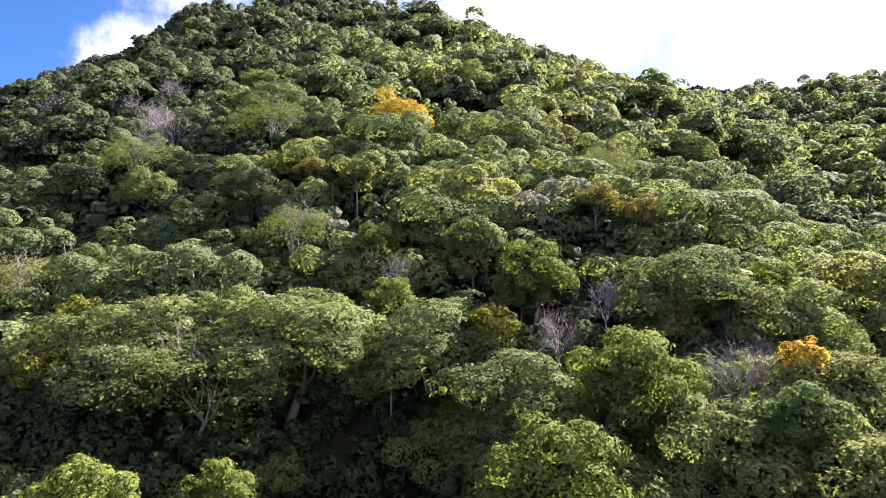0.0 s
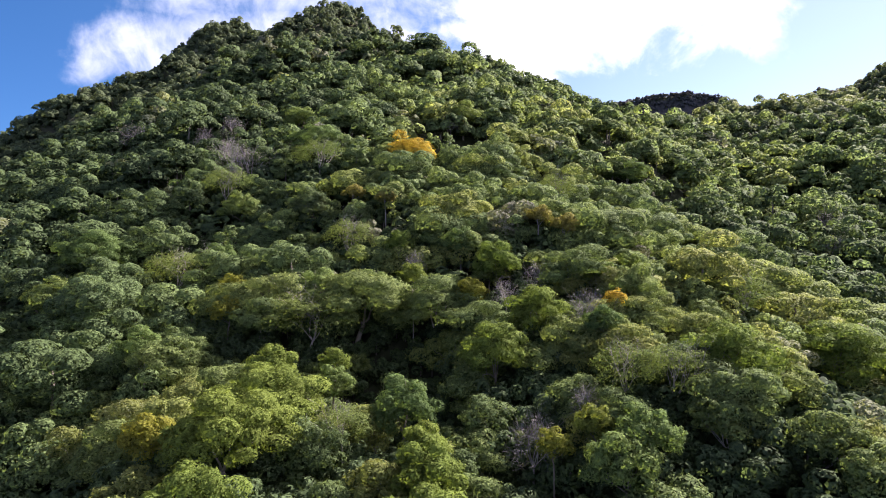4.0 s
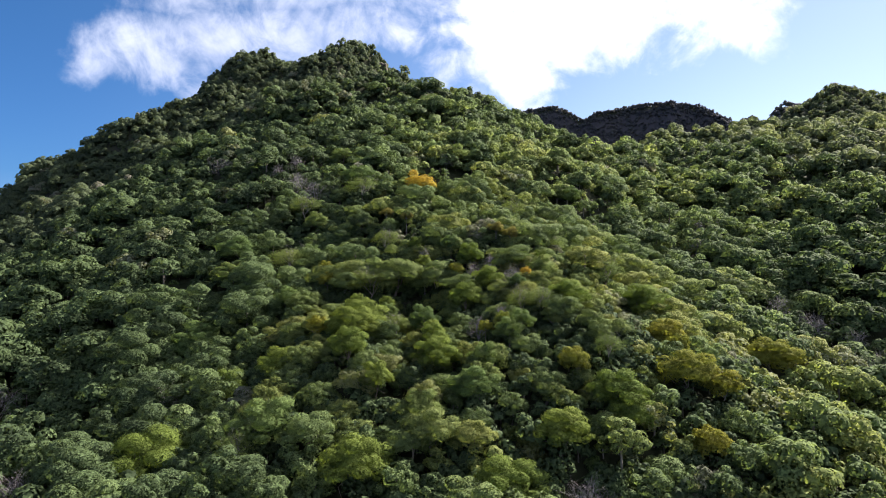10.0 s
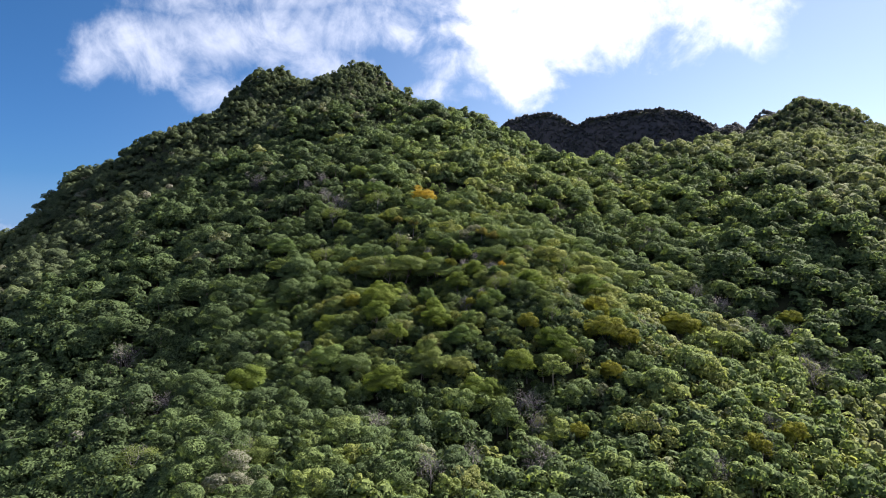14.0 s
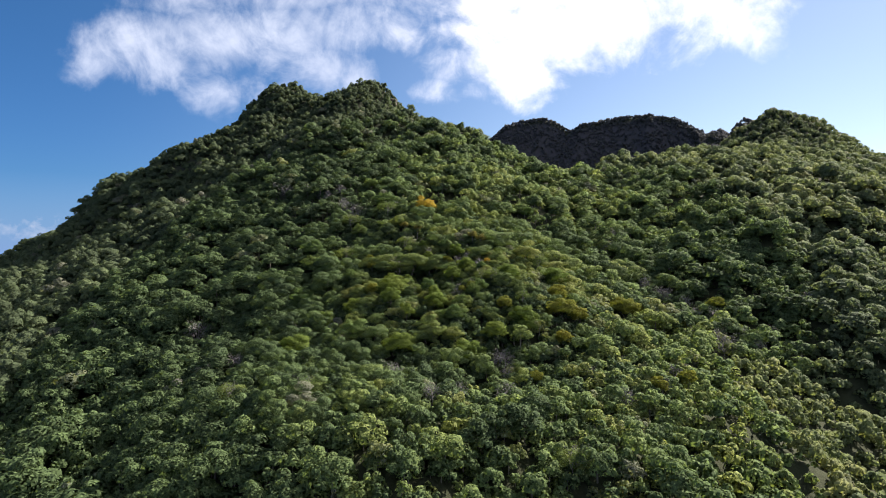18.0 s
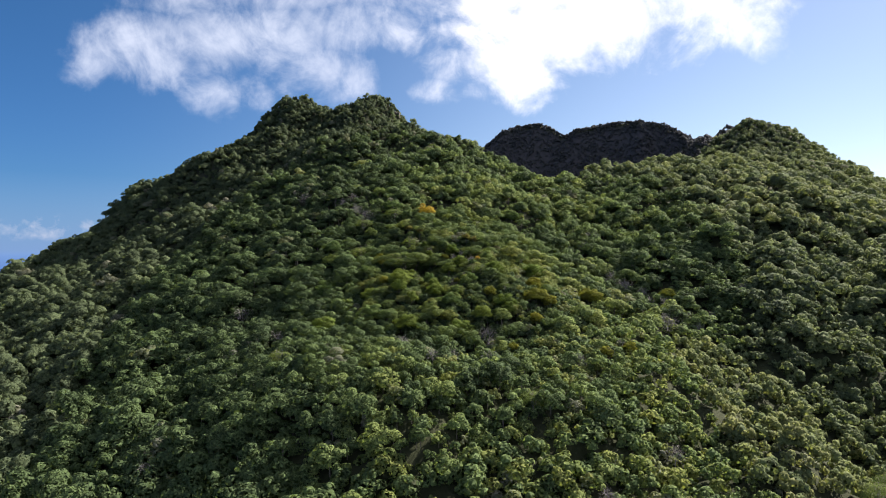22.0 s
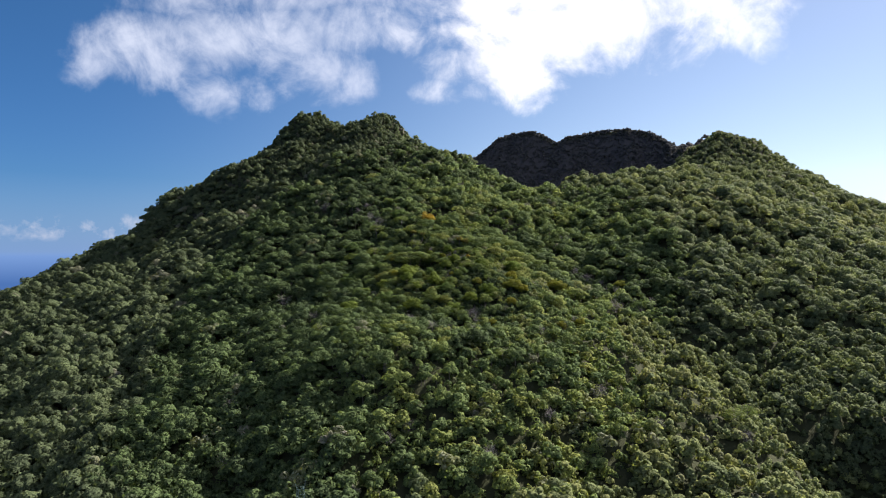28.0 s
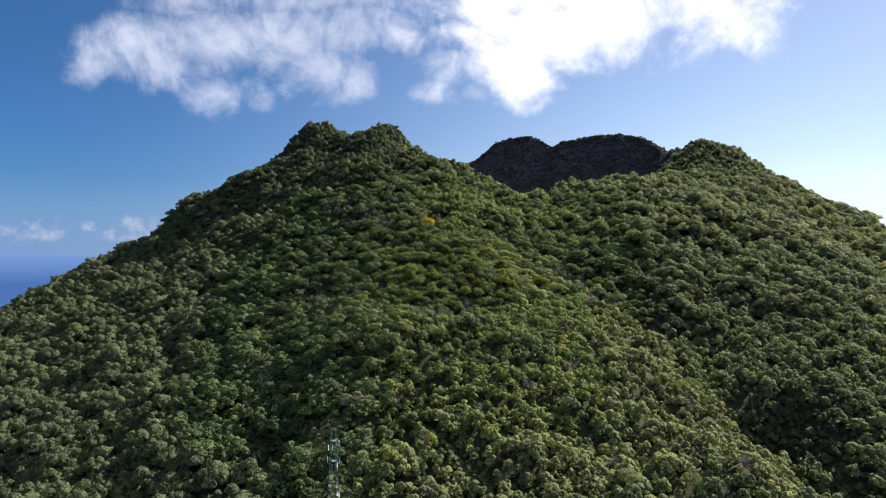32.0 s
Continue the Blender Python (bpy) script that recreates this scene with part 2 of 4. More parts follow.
# greyer, flatter leaf colours for distant trees: haze put into the colour
HAZE_STOPS = [(0.0, (0.058, 0.078, 0.046)), (0.25, (0.098, 0.128, 0.066)), (0.48, (0.142, 0.174, 0.080)), (0.66, (0.172, 0.198, 0.084)),
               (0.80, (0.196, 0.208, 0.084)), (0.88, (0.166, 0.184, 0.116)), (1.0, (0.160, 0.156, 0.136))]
LEAF_HAZE = leaf_material("foliage_far_haze", "attribute", HAZE_STOPS, fine=1.8, own_part=0.3, flat=0.25, vary=0.58, thin=0.34, tilted=0.55)
LEAF_STUFF = leaf_material("foliage_forest", "attribute", fine=1.8, own_part=0.3, flat=0.25, vary=0.90, thin=0.40, tilted=0.70)
LEAF_NEAREST = leaf_material("foliage_near_wood", "attribute", fine=5.5, own_part=0.3, flat=0.25, vary=0.95, thin=0.40, tilted=0.75)
LEAF_NEARER = leaf_material("foliage_wood", "attribute", fine=2.7, own_part=0.3, flat=0.25, vary=0.95, thin=0.40, tilted=0.75)
LEAF_OBJECT = leaf_material("foliage_tree", "object", LEAF_STOPS, 0.32, 0.84, 0.66, 7.0, 0.5, 0.35, 0.90, thin=0.36, tilted=0.72)
LEAF_ORANGE = leaf_material("foliage_orange", "attribute", [(0.0, (0.42, 0.29, 0.045)), (0.05, (0.44, 0.33, 0.050)), (0.085, (0.22, 0.22, 0.050))], 0, 1, 0.66, 9.0, 0.9, 0.35, 0.90, thin=0.5, tilted=0.72)
LEAF_YELLOW = leaf_material("foliage_yellow", "object", [(0.0, (0.162, 0.186, 0.037)), (0.6, (0.200, 0.196, 0.034)), (1.0, (0.144, 0.180, 0.042))], 0, 1, 0.66, 7.0, 0.5, 0.35, 0.90, thin=0.36, tilted=0.72)
LEAF_BRIGHT = leaf_material("foliage_bright", "object", [(0.0, (0.096, 0.144, 0.033)), (1.0, (0.132, 0.174, 0.038))], 0, 1, 0.66, 7.5, 0.5, 0.35, 0.90, thin=0.36, tilted=0.72)
LEAF_DOME = leaf_material("foliage_dome", "object", [(0.0, (0.093, 0.146, 0.053)), (0.5, (0.118, 0.176, 0.058)), (1.0, (0.153, 0.202, 0.065))], 0, 1, 0.66, 7.5, 0.5, 0.35, 0.90, thin=0.36, tilted=0.72)
LEAF_SPARSE = leaf_material("foliage_sparse", "object", [(0.0, (0.121, 0.172, 0.058)), (1.0, (0.153, 0.197, 0.063))], 0, 1, 0.62, 11.0, 0.5, 0.35, 0.95, thin=0.12, tilted=0.7)
LEAF_RUST = leaf_material("foliage_rust", "object", [(0.0, (0.198, 0.187, 0.057)), (0.5, (0.220, 0.198, 0.055)), (1.0, (0.154, 0.187, 0.062))], 0, 1, 0.66, 9.0, 0.7, 0.35, 0.90, thin=0.36, tilted=0.72)
LEAF_DARK = leaf_material("foliage_dark", "object", [(0.0, (0.064, 0.099, 0.051)), (1.0, (0.094, 0.130, 0.057))], 0, 1, 0.66, 7.5, 0.5, 0.35, 0.90, thin=0.36, tilted=0.72)
# bluish grey instead of leaf green: haze over the crater wall painted in
LEAF_WALL_HAZE = leaf_material("foliage_wall_haze", "attribute", [(0.0, (0.092, 0.096, 0.104)), (1.0, (0.118, 0.120, 0.122))], fine=0.9, own_part=0.3, flat=0.0, vary=0.25, thin=0.08, tilted=0.3)
BARK = bark_material("bark_grey_brown", (0.10, 0.085, 0.065), (0.26, 0.235, 0.20))
BARK_PALE = bark_material("bark_pale", (0.19, 0.175, 0.16), (0.36, 0.335, 0.31))
TWIGS = bark_material("grey_twigs", (0.17, 0.150, 0.150), (0.27, 0.245, 0.245))
SOIL = ground_material()
SEA = sea_material()

# ------------------------------------------------------------------ the lie of the land
# crest and valley lines of the treetops (x, y, height)
MAIN_SPUR_LOW = [(0, -420, -198), (12, -260, -132), (-13, -151, -85), (54, -151, -83), (26, -115, -68), (43, -77, -48), (-37, -74, -46), (-5, -59,
    -37), (7, 15, -19), (-24, 35, -11), (-26, 14, -14), (-40, 11, -29), (-4, 34, -15), (32, 25, -15), (10, 48, -5), (-28, 48, -3), (18, 66, 9), (-11,
    70, 9), (-6, 84, 17)]
MAIN_SPUR_HIGH = [(0, 110, 27), (-52, 113, 27), (-30, 98, 24), (27, 120, 28), (-20, 170, 56), (-74, 235, 89), (-6, 250, 91), (-32, 295, 121), (-8,
    246, 93), (-30, 283, 114), (7, 27, -10), (25, 44, -4), (15, 18, -14), (-43, 63, 0), (31, 24, -6), (12, 10, -12), (32, -33, -40), (7, -40, -43),
    (39, -84, -49)]
SUMMITS = [(-66, 354, 159), (-90, 362, 153), (-121, 400, 158), (-152, 432, 182), (-137, 436, 164), (-171, 436, 177), (-192, 436, 169), (-51, 345,
    153), (-38, 340, 135), (-70, 420, 130), (-160, 520, 102), (-228, 410, 121), (-198, 373, 117), (-183, 392, 133), (-92, 321, 132), (-112, 352, 137)]
LEFT_FLANK = [(-36, 70, 1), (-39, 51, -6), (-50, 7, -31), (-77, -96, -78), (-132, -113, -95), (-89, 78, 3), (-138, 37, -32), (-209, 26, -63), (-178,
    159, 0), (-117, 192, 52), (-200, 224, 30), (-160, 245, 47), (-225, 275, 36), (-300, 300, 16), (-179, 323, 98), (-302, 238, -17), (-255, 345, 89),
    (-288, 378, 80), (-309, 366, 67), (-335, 382, 53), (-348, 345, 20), (-300, 520, 11), (-420, 560, -50), (-433, 428, 0), (-560, 430, -67), (-420,
    130, -92), (-300, -260, -190), (-352, 366, 28), (-236, 346, 91), (-212, 350, 112), (-69, -63, -52), (-130, -6, -54)]
RIGHT_FLANK = [(122, -140, -83), (93, -83, -64), (117, -93, -69), (191, -105, -73), (83, -57, -45), (133, -7, -50), (48, 4, -20), (99, 42, -25), (33,
    61, 1), (129, 74, -4), (87, 101, 1), (130, 108, 11), (44, 112, 17), (55, 141, 38), (240, 29, -25), (260, 153, 43), (263, 115, 17), (413, 196, -4),
    (330, -200, -120), (560, 60, -90)]
EDGE_AND_GULLY = [(124, -36, -58), (131, -96, -72), (138, -150, -84), (140, -200, -93), (156, -60, -73), (157, -112, -94), (166, -165, -113), (182,
    -215, -130)]
RIGHT_RIM = [(49, 183, 51), (74, 150, 18), (41, 223, 75), (30, 264, 93), (66, 290, 75), (86, 290, 52), (121, 204, 50), (142, 300, 74), (201, 345, 89),
    (307, 404, 103), (361, 444, 126), (385, 500, 166), (399, 506, 172), (418, 500, 165), (460, 480, 131), (500, 460, 102), (585, 410, 37), (730, 350,
    -76), (57, 236, 69), (454, 418, 97), (500, 440, 88)]
CRATER = [(40, 370, 52), (110, 400, 40), (250, 470, 61), (200, 640, 31), (340, 640, 69), (20, 520, 60), (160, 880, 110), (330, 850, 105), (430, 760,
    129)]
FAR_RIM = [(-60, 1050, 150), (61, 1064, 211), (129, 1060, 262), (214, 1052, 283), (284, 1024, 251), (371, 1004, 276), (403, 972, 261), (453, 974,
    265), (495, 884, 219), (465, 734, 205), (430, 610, 178), (520, 590, 72), (600, 600, 14), (620, 820, 60), (61, 1030, 130), (129, 1028, 140), (214,
    1026, 150), (284, 1000, 145), (371, 978, 150), (430, 950, 150), (300, 1280, 80)]
OUTER = [(-560, 700, -110), (-800, 600, -230), (-600, 900, -150), (-900, 200, -299), (-300, 1200, -20), (900, 700, -150), (900, 200, -220), (0, 1500,
    -120), (600, 1400, -100), (-700, -300, -300), (700, -400, -280), (0, -800, -330)]
CONTROL = np.array(MAIN_SPUR_LOW + MAIN_SPUR_HIGH + SUMMITS + LEFT_FLANK + RIGHT_FLANK + EDGE_AND_GULLY + RIGHT_RIM + CRATER + FAR_RIM + OUTER, float)


def kernel(d2):
    return np.sqrt(d2 + 12.0 ** 2)


def solve_land():
    xy, n = CONTROL[:, :2], len(CONTROL)
    a = np.zeros((n + 3, n + 3))
    a[:n, :n] = kernel(((xy[:, None] - xy[None]) ** 2).sum(-1)) - 1.5 * np.eye(n)
    a[:n, n], a[:n, n + 1:] = 1, xy
    a[n:, :n] = a[:n, n:].T
    return np.linalg.solve(a, np.r_[CONTROL[:, 2], 0, 0, 0])


LAND = solve_land()
WAVES = [(random.uniform(0, 6.28), random.uniform(0, 6.28), 2 * math.pi / s, h) for s, h in
         ((140, 2.6), (95, 3.0), (63, 3.0), (47, 2.4), (31, 1.5), (23, 1.0))]


RIM_X, RIM_Z = (0, 61, 100, 129, 165, 214, 240, 262, 290, 330, 371, 410, 453, 480, 500), (185, 206, 231, 257, 273, 275, 265, 246, 257, 267, 269, 266, 258, 244, 222)


def canopy_height(x, y):
    """Height of the general level of the treetops."""
    x, y = np.asarray(x, float), np.asarray(y, float)
    shape = x.shape
    x, y = x.ravel(), y.ravel()
    z = LAND[-3] + LAND[-2] * x + LAND[-1] * y
    for (cx, cy, _), w in zip(CONTROL, LAND):
        z = z + w * kernel((x - cx) ** 2 + (y - cy) ** 2)
    ease = np.clip((np.hypot(x, y - 45) - 45) / 130, 0.25, 1.0)
    for turn, phase, k, h in WAVES:
        z = z + ease * h * np.sin(k * (x * math.cos(turn) + y * math.sin(turn)) + phase) * np.sin(0.7 * k * (y * math.cos(turn) - x * math.sin(turn)) + 2 * phase)
    z = np.where(y > 930, np.minimum(z, np.interp(x, RIM_X, RIM_Z)), z)
    far = np.hypot(x - 120, y - 330)
    z = np.minimum(z, 330 - 0.55 * np.maximum(far - 650, 0))
    return np.maximum(z, SEA_Z - 12).reshape(shape)


CANOPY = 8.6      # mean height of the trees


def ground_height(x, y):
    # a deep gully cuts into the slope where the flight begins
    gully = 7.0 * np.exp(-((np.asarray(x) + 4.5) / 6.5) ** 2 - ((np.asarray(y) - 34) / 8.5) ** 2)
    # on the far crater wall only low scrub covers the rock
    scrub = 5.5 * np.clip((np.asarray(y) - 600) / 60, 0, 1)
    # the wood is lower on the spur below
    tall = CANOPY * np.interp(y, (-60, -20, 20, 70), (0.72, 0.76, 0.86, 0.97))
    return canopy_height(x, y) - tall - gully + scrub


def mesh_from_arrays(name, verts, faces, mats, mat_index=None, tint=None, smooth=False, outward=None):
    """verts (n, 3), faces (m, 3 or 4)."""
    me = bpy.data.meshes.new(name)
    faces = np.asarray(faces)
    k = faces.shape[1]
    me.vertices.add(len(verts))
    me.vertices.foreach_set("co", np.ascontiguousarray(verts, np.float32).ravel())
    me.loops.add(faces.size)
    me.loops.foreach_set("vertex_index", faces.astype(np.int32).ravel())
    me.polygons.add(len(faces))
    me.polygons.foreach_set("loop_start", np.arange(0, faces.size, k, dtype=np.int32))
    for m in mats:
        me.materials.append(m)
    if mat_index is not None:
        me.polygons.foreach_set("material_index", np.asarray(mat_index, np.int32))
    if smooth:
        me.polygons.foreach_set("use_smooth", np.ones(len(faces), bool))
    if tint is not None:
        a = me.attributes.new("tint", "FLOAT", "FACE")
        a.data.foreach_set("value", np.asarray(tint, np.float32))
    if outward is not None:
        a = me.attributes.new("outward", "FLOAT_VECTOR", "POINT")
        a.data.foreach_set("vector", np.ascontiguousarray(outward, np.float32).ravel())
    me.update(calc_edges=True)
    return me


def build_ground():
    xs = np.unique(np.r_[np.arange(-1300, 1501, 10.0), np.arange(-60, 61, 2.5)])
    ys = np.unique(np.r_[np.arange(-1200, 1901, 10.0), np.arange(0, 81, 2.5), np.arange(960, 1081, 5.0)])
    gx, gy = np.meshgrid(xs, ys)
    gz = ground_height(gx, gy)
    n, mm = len(ys), len(xs)
    idx = np.arange(n * mm).reshape(n, mm)
    faces = np.stack([idx[:-1, :-1], idx[:-1, 1:], idx[1:, 1:], idx[1:, :-1]], -1).reshape(-1, 4)
    me = mesh_from_arrays("ground", np.stack([gx, gy, gz], -1).reshape(-1, 3), faces, [SOIL], smooth=True)
    tagged(new("ground", me), "steep dark forest floor of a volcanic hill", "ground", kind="structure")


def build_sea():
    ring = [(4700 * math.cos(a), 4700 * math.sin(a)) for a in np.linspace(0, 2 * math.pi, 97)[:-1]]
    bm = bmesh.new()
    bm.faces.new([bm.verts.new((x, y, SEA_Z)) for x, y in ring])
    me = bpy.data.meshes.new("water")
    bm.to_mesh(me)
    bm.free()
    me.materials.append(SEA)
    tagged(new("water", me), "deep blue open sea below the hill", "sea", kind="structure")


build_ground()
build_sea()


# ------------------------------------------------------------------ trees
rng = np.random.default_rng(7)


def crown_lobes(n, wide, tall, gen, fat=1.0):
    """Rounded clumps that make up a crown: centres and radii; the crown's base at 0, spread wide, height tall."""
    lobes = []
    flat = gen.uniform(0.8, 1.25)
    for i in range(n):
        f = (i + 0.5) / n
        a = 2.4 * i + gen.uniform(-0.5, 0.5)
        up = 0.93 - 0.91 * f ** flat
        r = wide * 0.5 * math.sqrt(max(0.0, 1 - up * up)) * gen.uniform(0.50, 0.98)
        h = tall * (0.16 + 0.66 * up) + gen.uniform(-0.13, 0.13) * tall
        s = wide * gen.uniform(0.13, 0.25) * fat * (9.0 / n) ** 0.4
        lobes.append((r * math.cos(a), r * math.sin(a), h, s))
    return np.array(lobes)


def outward(centre, lobes, n):
    """The way that a leaf faces: out of its clump, and out of the crown as a whole."""
    mid = lobes[:, :3].mean(0) - (0, 0, 0.25 * np.ptp(lobes[:, 2]))
    whole = centre - mid
    whole /= np.linalg.norm(whole, axis=1, keepdims=True) + 1e-6
    both = n * 0.62 + whole * 0.58
    return both / (np.linalg.norm(both, axis=1, keepdims=True) + 1e-6)


def leaf_cloud(lobes, count, size, gen, squash=0.72, up=0.35, loose=1.0, top=0.45):
    """Folded diamond leaves over the clumps: verts (count * 4, 3), each leaf one four-cornered face, and the way each one faces."""
    area = lobes[:, 3] ** 2
    which = gen.choice(len(lobes), count, p=area / area.sum())
    n = gen.normal(size=(count, 3))
    n[:, 2] = n[:, 2] + top
    n /= np.linalg.norm(n, axis=1, keepdims=True)
    L = lobes[which]
    bump = gen.uniform(0.93 - 0.21 * loose, 1.02 + 0.15 * loose, (count, 1))
    centre = L[:, :3] + n * L[:, 3:4] * bump * np.array([1, 1, squash])
    face = n + gen.normal(size=(count, 3)) * (0.26 + 0.24 * loose) + np.array([0, 0, up])
    face /= np.linalg.norm(face, axis=1, keepdims=True)
    side = np.cross(face, gen.normal(size=(count, 3)))
    side /= np.linalg.norm(side, axis=1, keepdims=True)
    along = np.cross(face, side)
    s = size * gen.uniform(0.65, 1.35, (count, 1))
    droop = face * s * 0.16
    return np.stack([centre - along * s * 0.62 - droop, centre + side * s * 0.40, centre + along * s * 0.62 - droop, centre - side * s * 0.40], 1).reshape(-1, 3), np.repeat(outward(centre, lobes, n), 4, 0)


def in_triangles(quads):
    quads = np.asarray(quads)
    return np.concatenate([quads[:, (0, 1, 2)], quads[:, (0, 2, 3)]])


def clump_form(sides, rings):
    """A rounded clump, open below: a tip and rings of (radius, height); verts and triangles."""
    verts = [(0, 0, 1.0)]
    for i, (r, z) in enumerate(rings):
        verts += [(r * math.cos(6.2832 * (k + 0.5 * i) / sides), r * math.sin(6.2832 * (k + 0.5 * i) / sides), z) for k in range(sides)]
    tris = [(0, 1 + k, 1 + (k + 1) % sides) for k in range(sides)]
    for i in range(len(rings) - 1):
        a, b = 1 + i * sides, 1 + (i + 1) * sides
        for k in range(sides):
            n = (k + 1) % sides
            tris += [(a + k, b + k, a + n), (a + n, b + k, b + n)]
    return np.array(verts, float), np.array(tris)


CLUMP_FINE = clump_form(7, ((0.60, 0.78), (1.0, 0.20), (0.86, -0.45)))
CLUMP_MID = clump_form(6, ((0.62, 0.74), (1.0, 0.12), (0.82, -0.46)))
CLUMP_LOW = clump_form(6, ((0.72, 0.62), (1.0, -0.20)))
CLUMP_FAR = clump_form(5, ((0.76, 0.56), (0.98, -0.25)))


def clumps(lobes, form, gen, fill=0.9, squash=0.72, rough=0.13):
    """Leafy clumps round the lobes of a crown, each turned and dented differently: verts, triangles, the way each point faces."""
    base, tris = form
    vs, fs, ns, off = [], [], [], 0
    for L in lobes:
        a = gen.uniform(0, 6.28)
        c, q = math.cos(a), math.sin(a)
        v = np.stack([base[:, 0] * c - base[:, 1] * q, base[:, 0] * q + base[:, 1] * c, base[:, 2]], -1)
        n = v / np.linalg.norm(v, axis=1, keepdims=True)
        v = v * gen.uniform(1 - rough, 1 + rough, (len(v), 1)) * L[3] * fill * np.array([1, 1, squash]) + L[:3]
        vs.append(v)
        ns.append(outward(v, lobes, n))
        fs.append(tris + off)
        off += len(v)
    return np.concatenate(vs), np.concatenate(fs), np.concatenate(ns)


def tube(points, radii, sides=5):
    """A tapering bent tube as verts and quads."""
    pts = [Vector(p) for p in points]
    verts, faces = [], []
    for i, (p, r) in enumerate(zip(pts, radii)):
        d = (pts[min(i + 1, len(pts) - 1)] - pts[max(i - 1, 0)]).normalized()
        a = d.orthogonal().normalized()
        b = d.cross(a)
        for k in range(sides):
            t = 2 * math.pi * k / sides
            verts.append(p + (a * math.cos(t) + b * math.sin(t)) * r)
    for i in range(len(pts) - 1):
        for k in range(sides):
            faces.append((i * sides + k, i * sides + (k + 1) % sides, (i + 1) * sides + (k + 1) % sides, (i + 1) * sides + k))
    return np.array([tuple(q) for q in verts]), np.array(faces)


def joined(pieces):
    vs, fs, off = [], [], 0
    for vv, ff in pieces:
        vs.append(vv)
        fs.append(np.asarray(ff) + off)
        off += len(vv)
    return np.concatenate(vs), np.concatenate(fs)


def limb_path(start, way, length, steps, gen, lift=0.12, wobble=0.25):
    p, d = Vector(start), Vector(way).normalized()
    path = [tuple(p)]
    for _ in range(steps):
        d = (d + Vector(gen.normal(size=3) * wobble) + Vector((0, 0, lift))).normalized()
        p = p + d * (length / steps)
        path.append(tuple(p))
    return path


def branch(start, way, length, radius, depth, gen, out, wobble=0.22, lift=0.10):
    """A limb with its twigs, added to out as tubes."""
    n = 4 if depth else 2
    path = limb_path(start, way, length, n, gen, lift, wobble)
    out.append(tube(path, [radius * (1 - 0.68 * i / n) for i in range(n + 1)], 5 if radius > 0.085 else 3))
    if depth == 0:
        return
    for i in (2, 3, 4):
        d = Vector(path[i]) - Vector(path[i - 1])
        side = Vector(gen.normal(size=3))
        side = (d.normalized() * 0.9 + side.normalized() * 0.75 + Vector((0, 0, 0.15))).normalized()
        branch(path[i], side, length * gen.uniform(0.5, 0.72), radius * 0.48, depth - 1, gen, out, wobble, lift)


def mesh_part(name, verts, faces, mat, parent, label="", smooth=False, out=None):
    ob = new(name, mesh_from_arrays(name, verts, faces, [mat], smooth=smooth, outward=out))
    ob.parent = parent
    return tagged(ob, label) if label else ob


def tree_template(seed, wide, tall, leaves, leaf_mat, bark=BARK, leaf_size=0.50, lobes=11, bare=0.0, name="tree", base=None, root_depth=9.0, limbs=4, girth=1.0):
    """A broadleaf tree: root empty > trunk, limbs, crown. tall: to the top of the crown."""
    gen = np.random.default_rng(seed)
    root = new(name)
    root.empty_display_size = 0.3
    fork = tall * gen.uniform(0.30, 0.38)
    lean = gen.uniform(-0.07, 0.07, 2) * tall
    trunk = [(0, 0, -root_depth), (lean[0] * 0.2, lean[1] * 0.3, fork * 0.4), (lean[0] * 0.6, lean[1] * 0.5, fork * 0.75), (lean[0], lean[1], fork)]
    mesh_part("trunk", *tube(trunk, [wide * girth * r for r in (0.027, 0.022, 0.019, 0.017)], 7), bark, root, smooth=True)
    base = tall * 0.36 if base is None else base
    crown = crown_lobes(lobes, wide, tall - base, gen, 1.35)
    crown[:, 2] += base
    for i in range(limbs):
        L = crown[int(0.6 * lobes * i / limbs) + 1]
        bits = []
        way = Vector((L[0] - lean[0], L[1] - lean[1], (L[2] - fork) * 0.8 + 0.3))
        branch((lean[0], lean[1], fork - 0.1), way, way.length * (0.75 + 0.3 * bare), wide * girth * 0.011, 3 if bare else 1, gen, bits)
        mesh_part("limb", *joined(bits), bark, root)
    verts, out = leaf_cloud(crown, leaves, leaf_size, gen, 0.66, 0.45, 0.9, 0.75)
    tris = in_triangles(np.arange(len(verts)).reshape(-1, 4))
    if not bare:
        inside = np.r_[crown[:, :2].mean(0), base + (tall - base) * 0.40, wide * 0.38][None]
        more, more_tris, more_out = clumps(np.concatenate([crown, inside]), CLUMP_FINE, gen, 0.90, 0.74)
        tris = np.concatenate([tris, more_tris + len(verts)])
        verts, out = np.concatenate([verts, more]), np.concatenate([out, more_out])
    mesh_part("crown", verts, tris, leaf_mat, root, smooth=True, out=out)
    return root


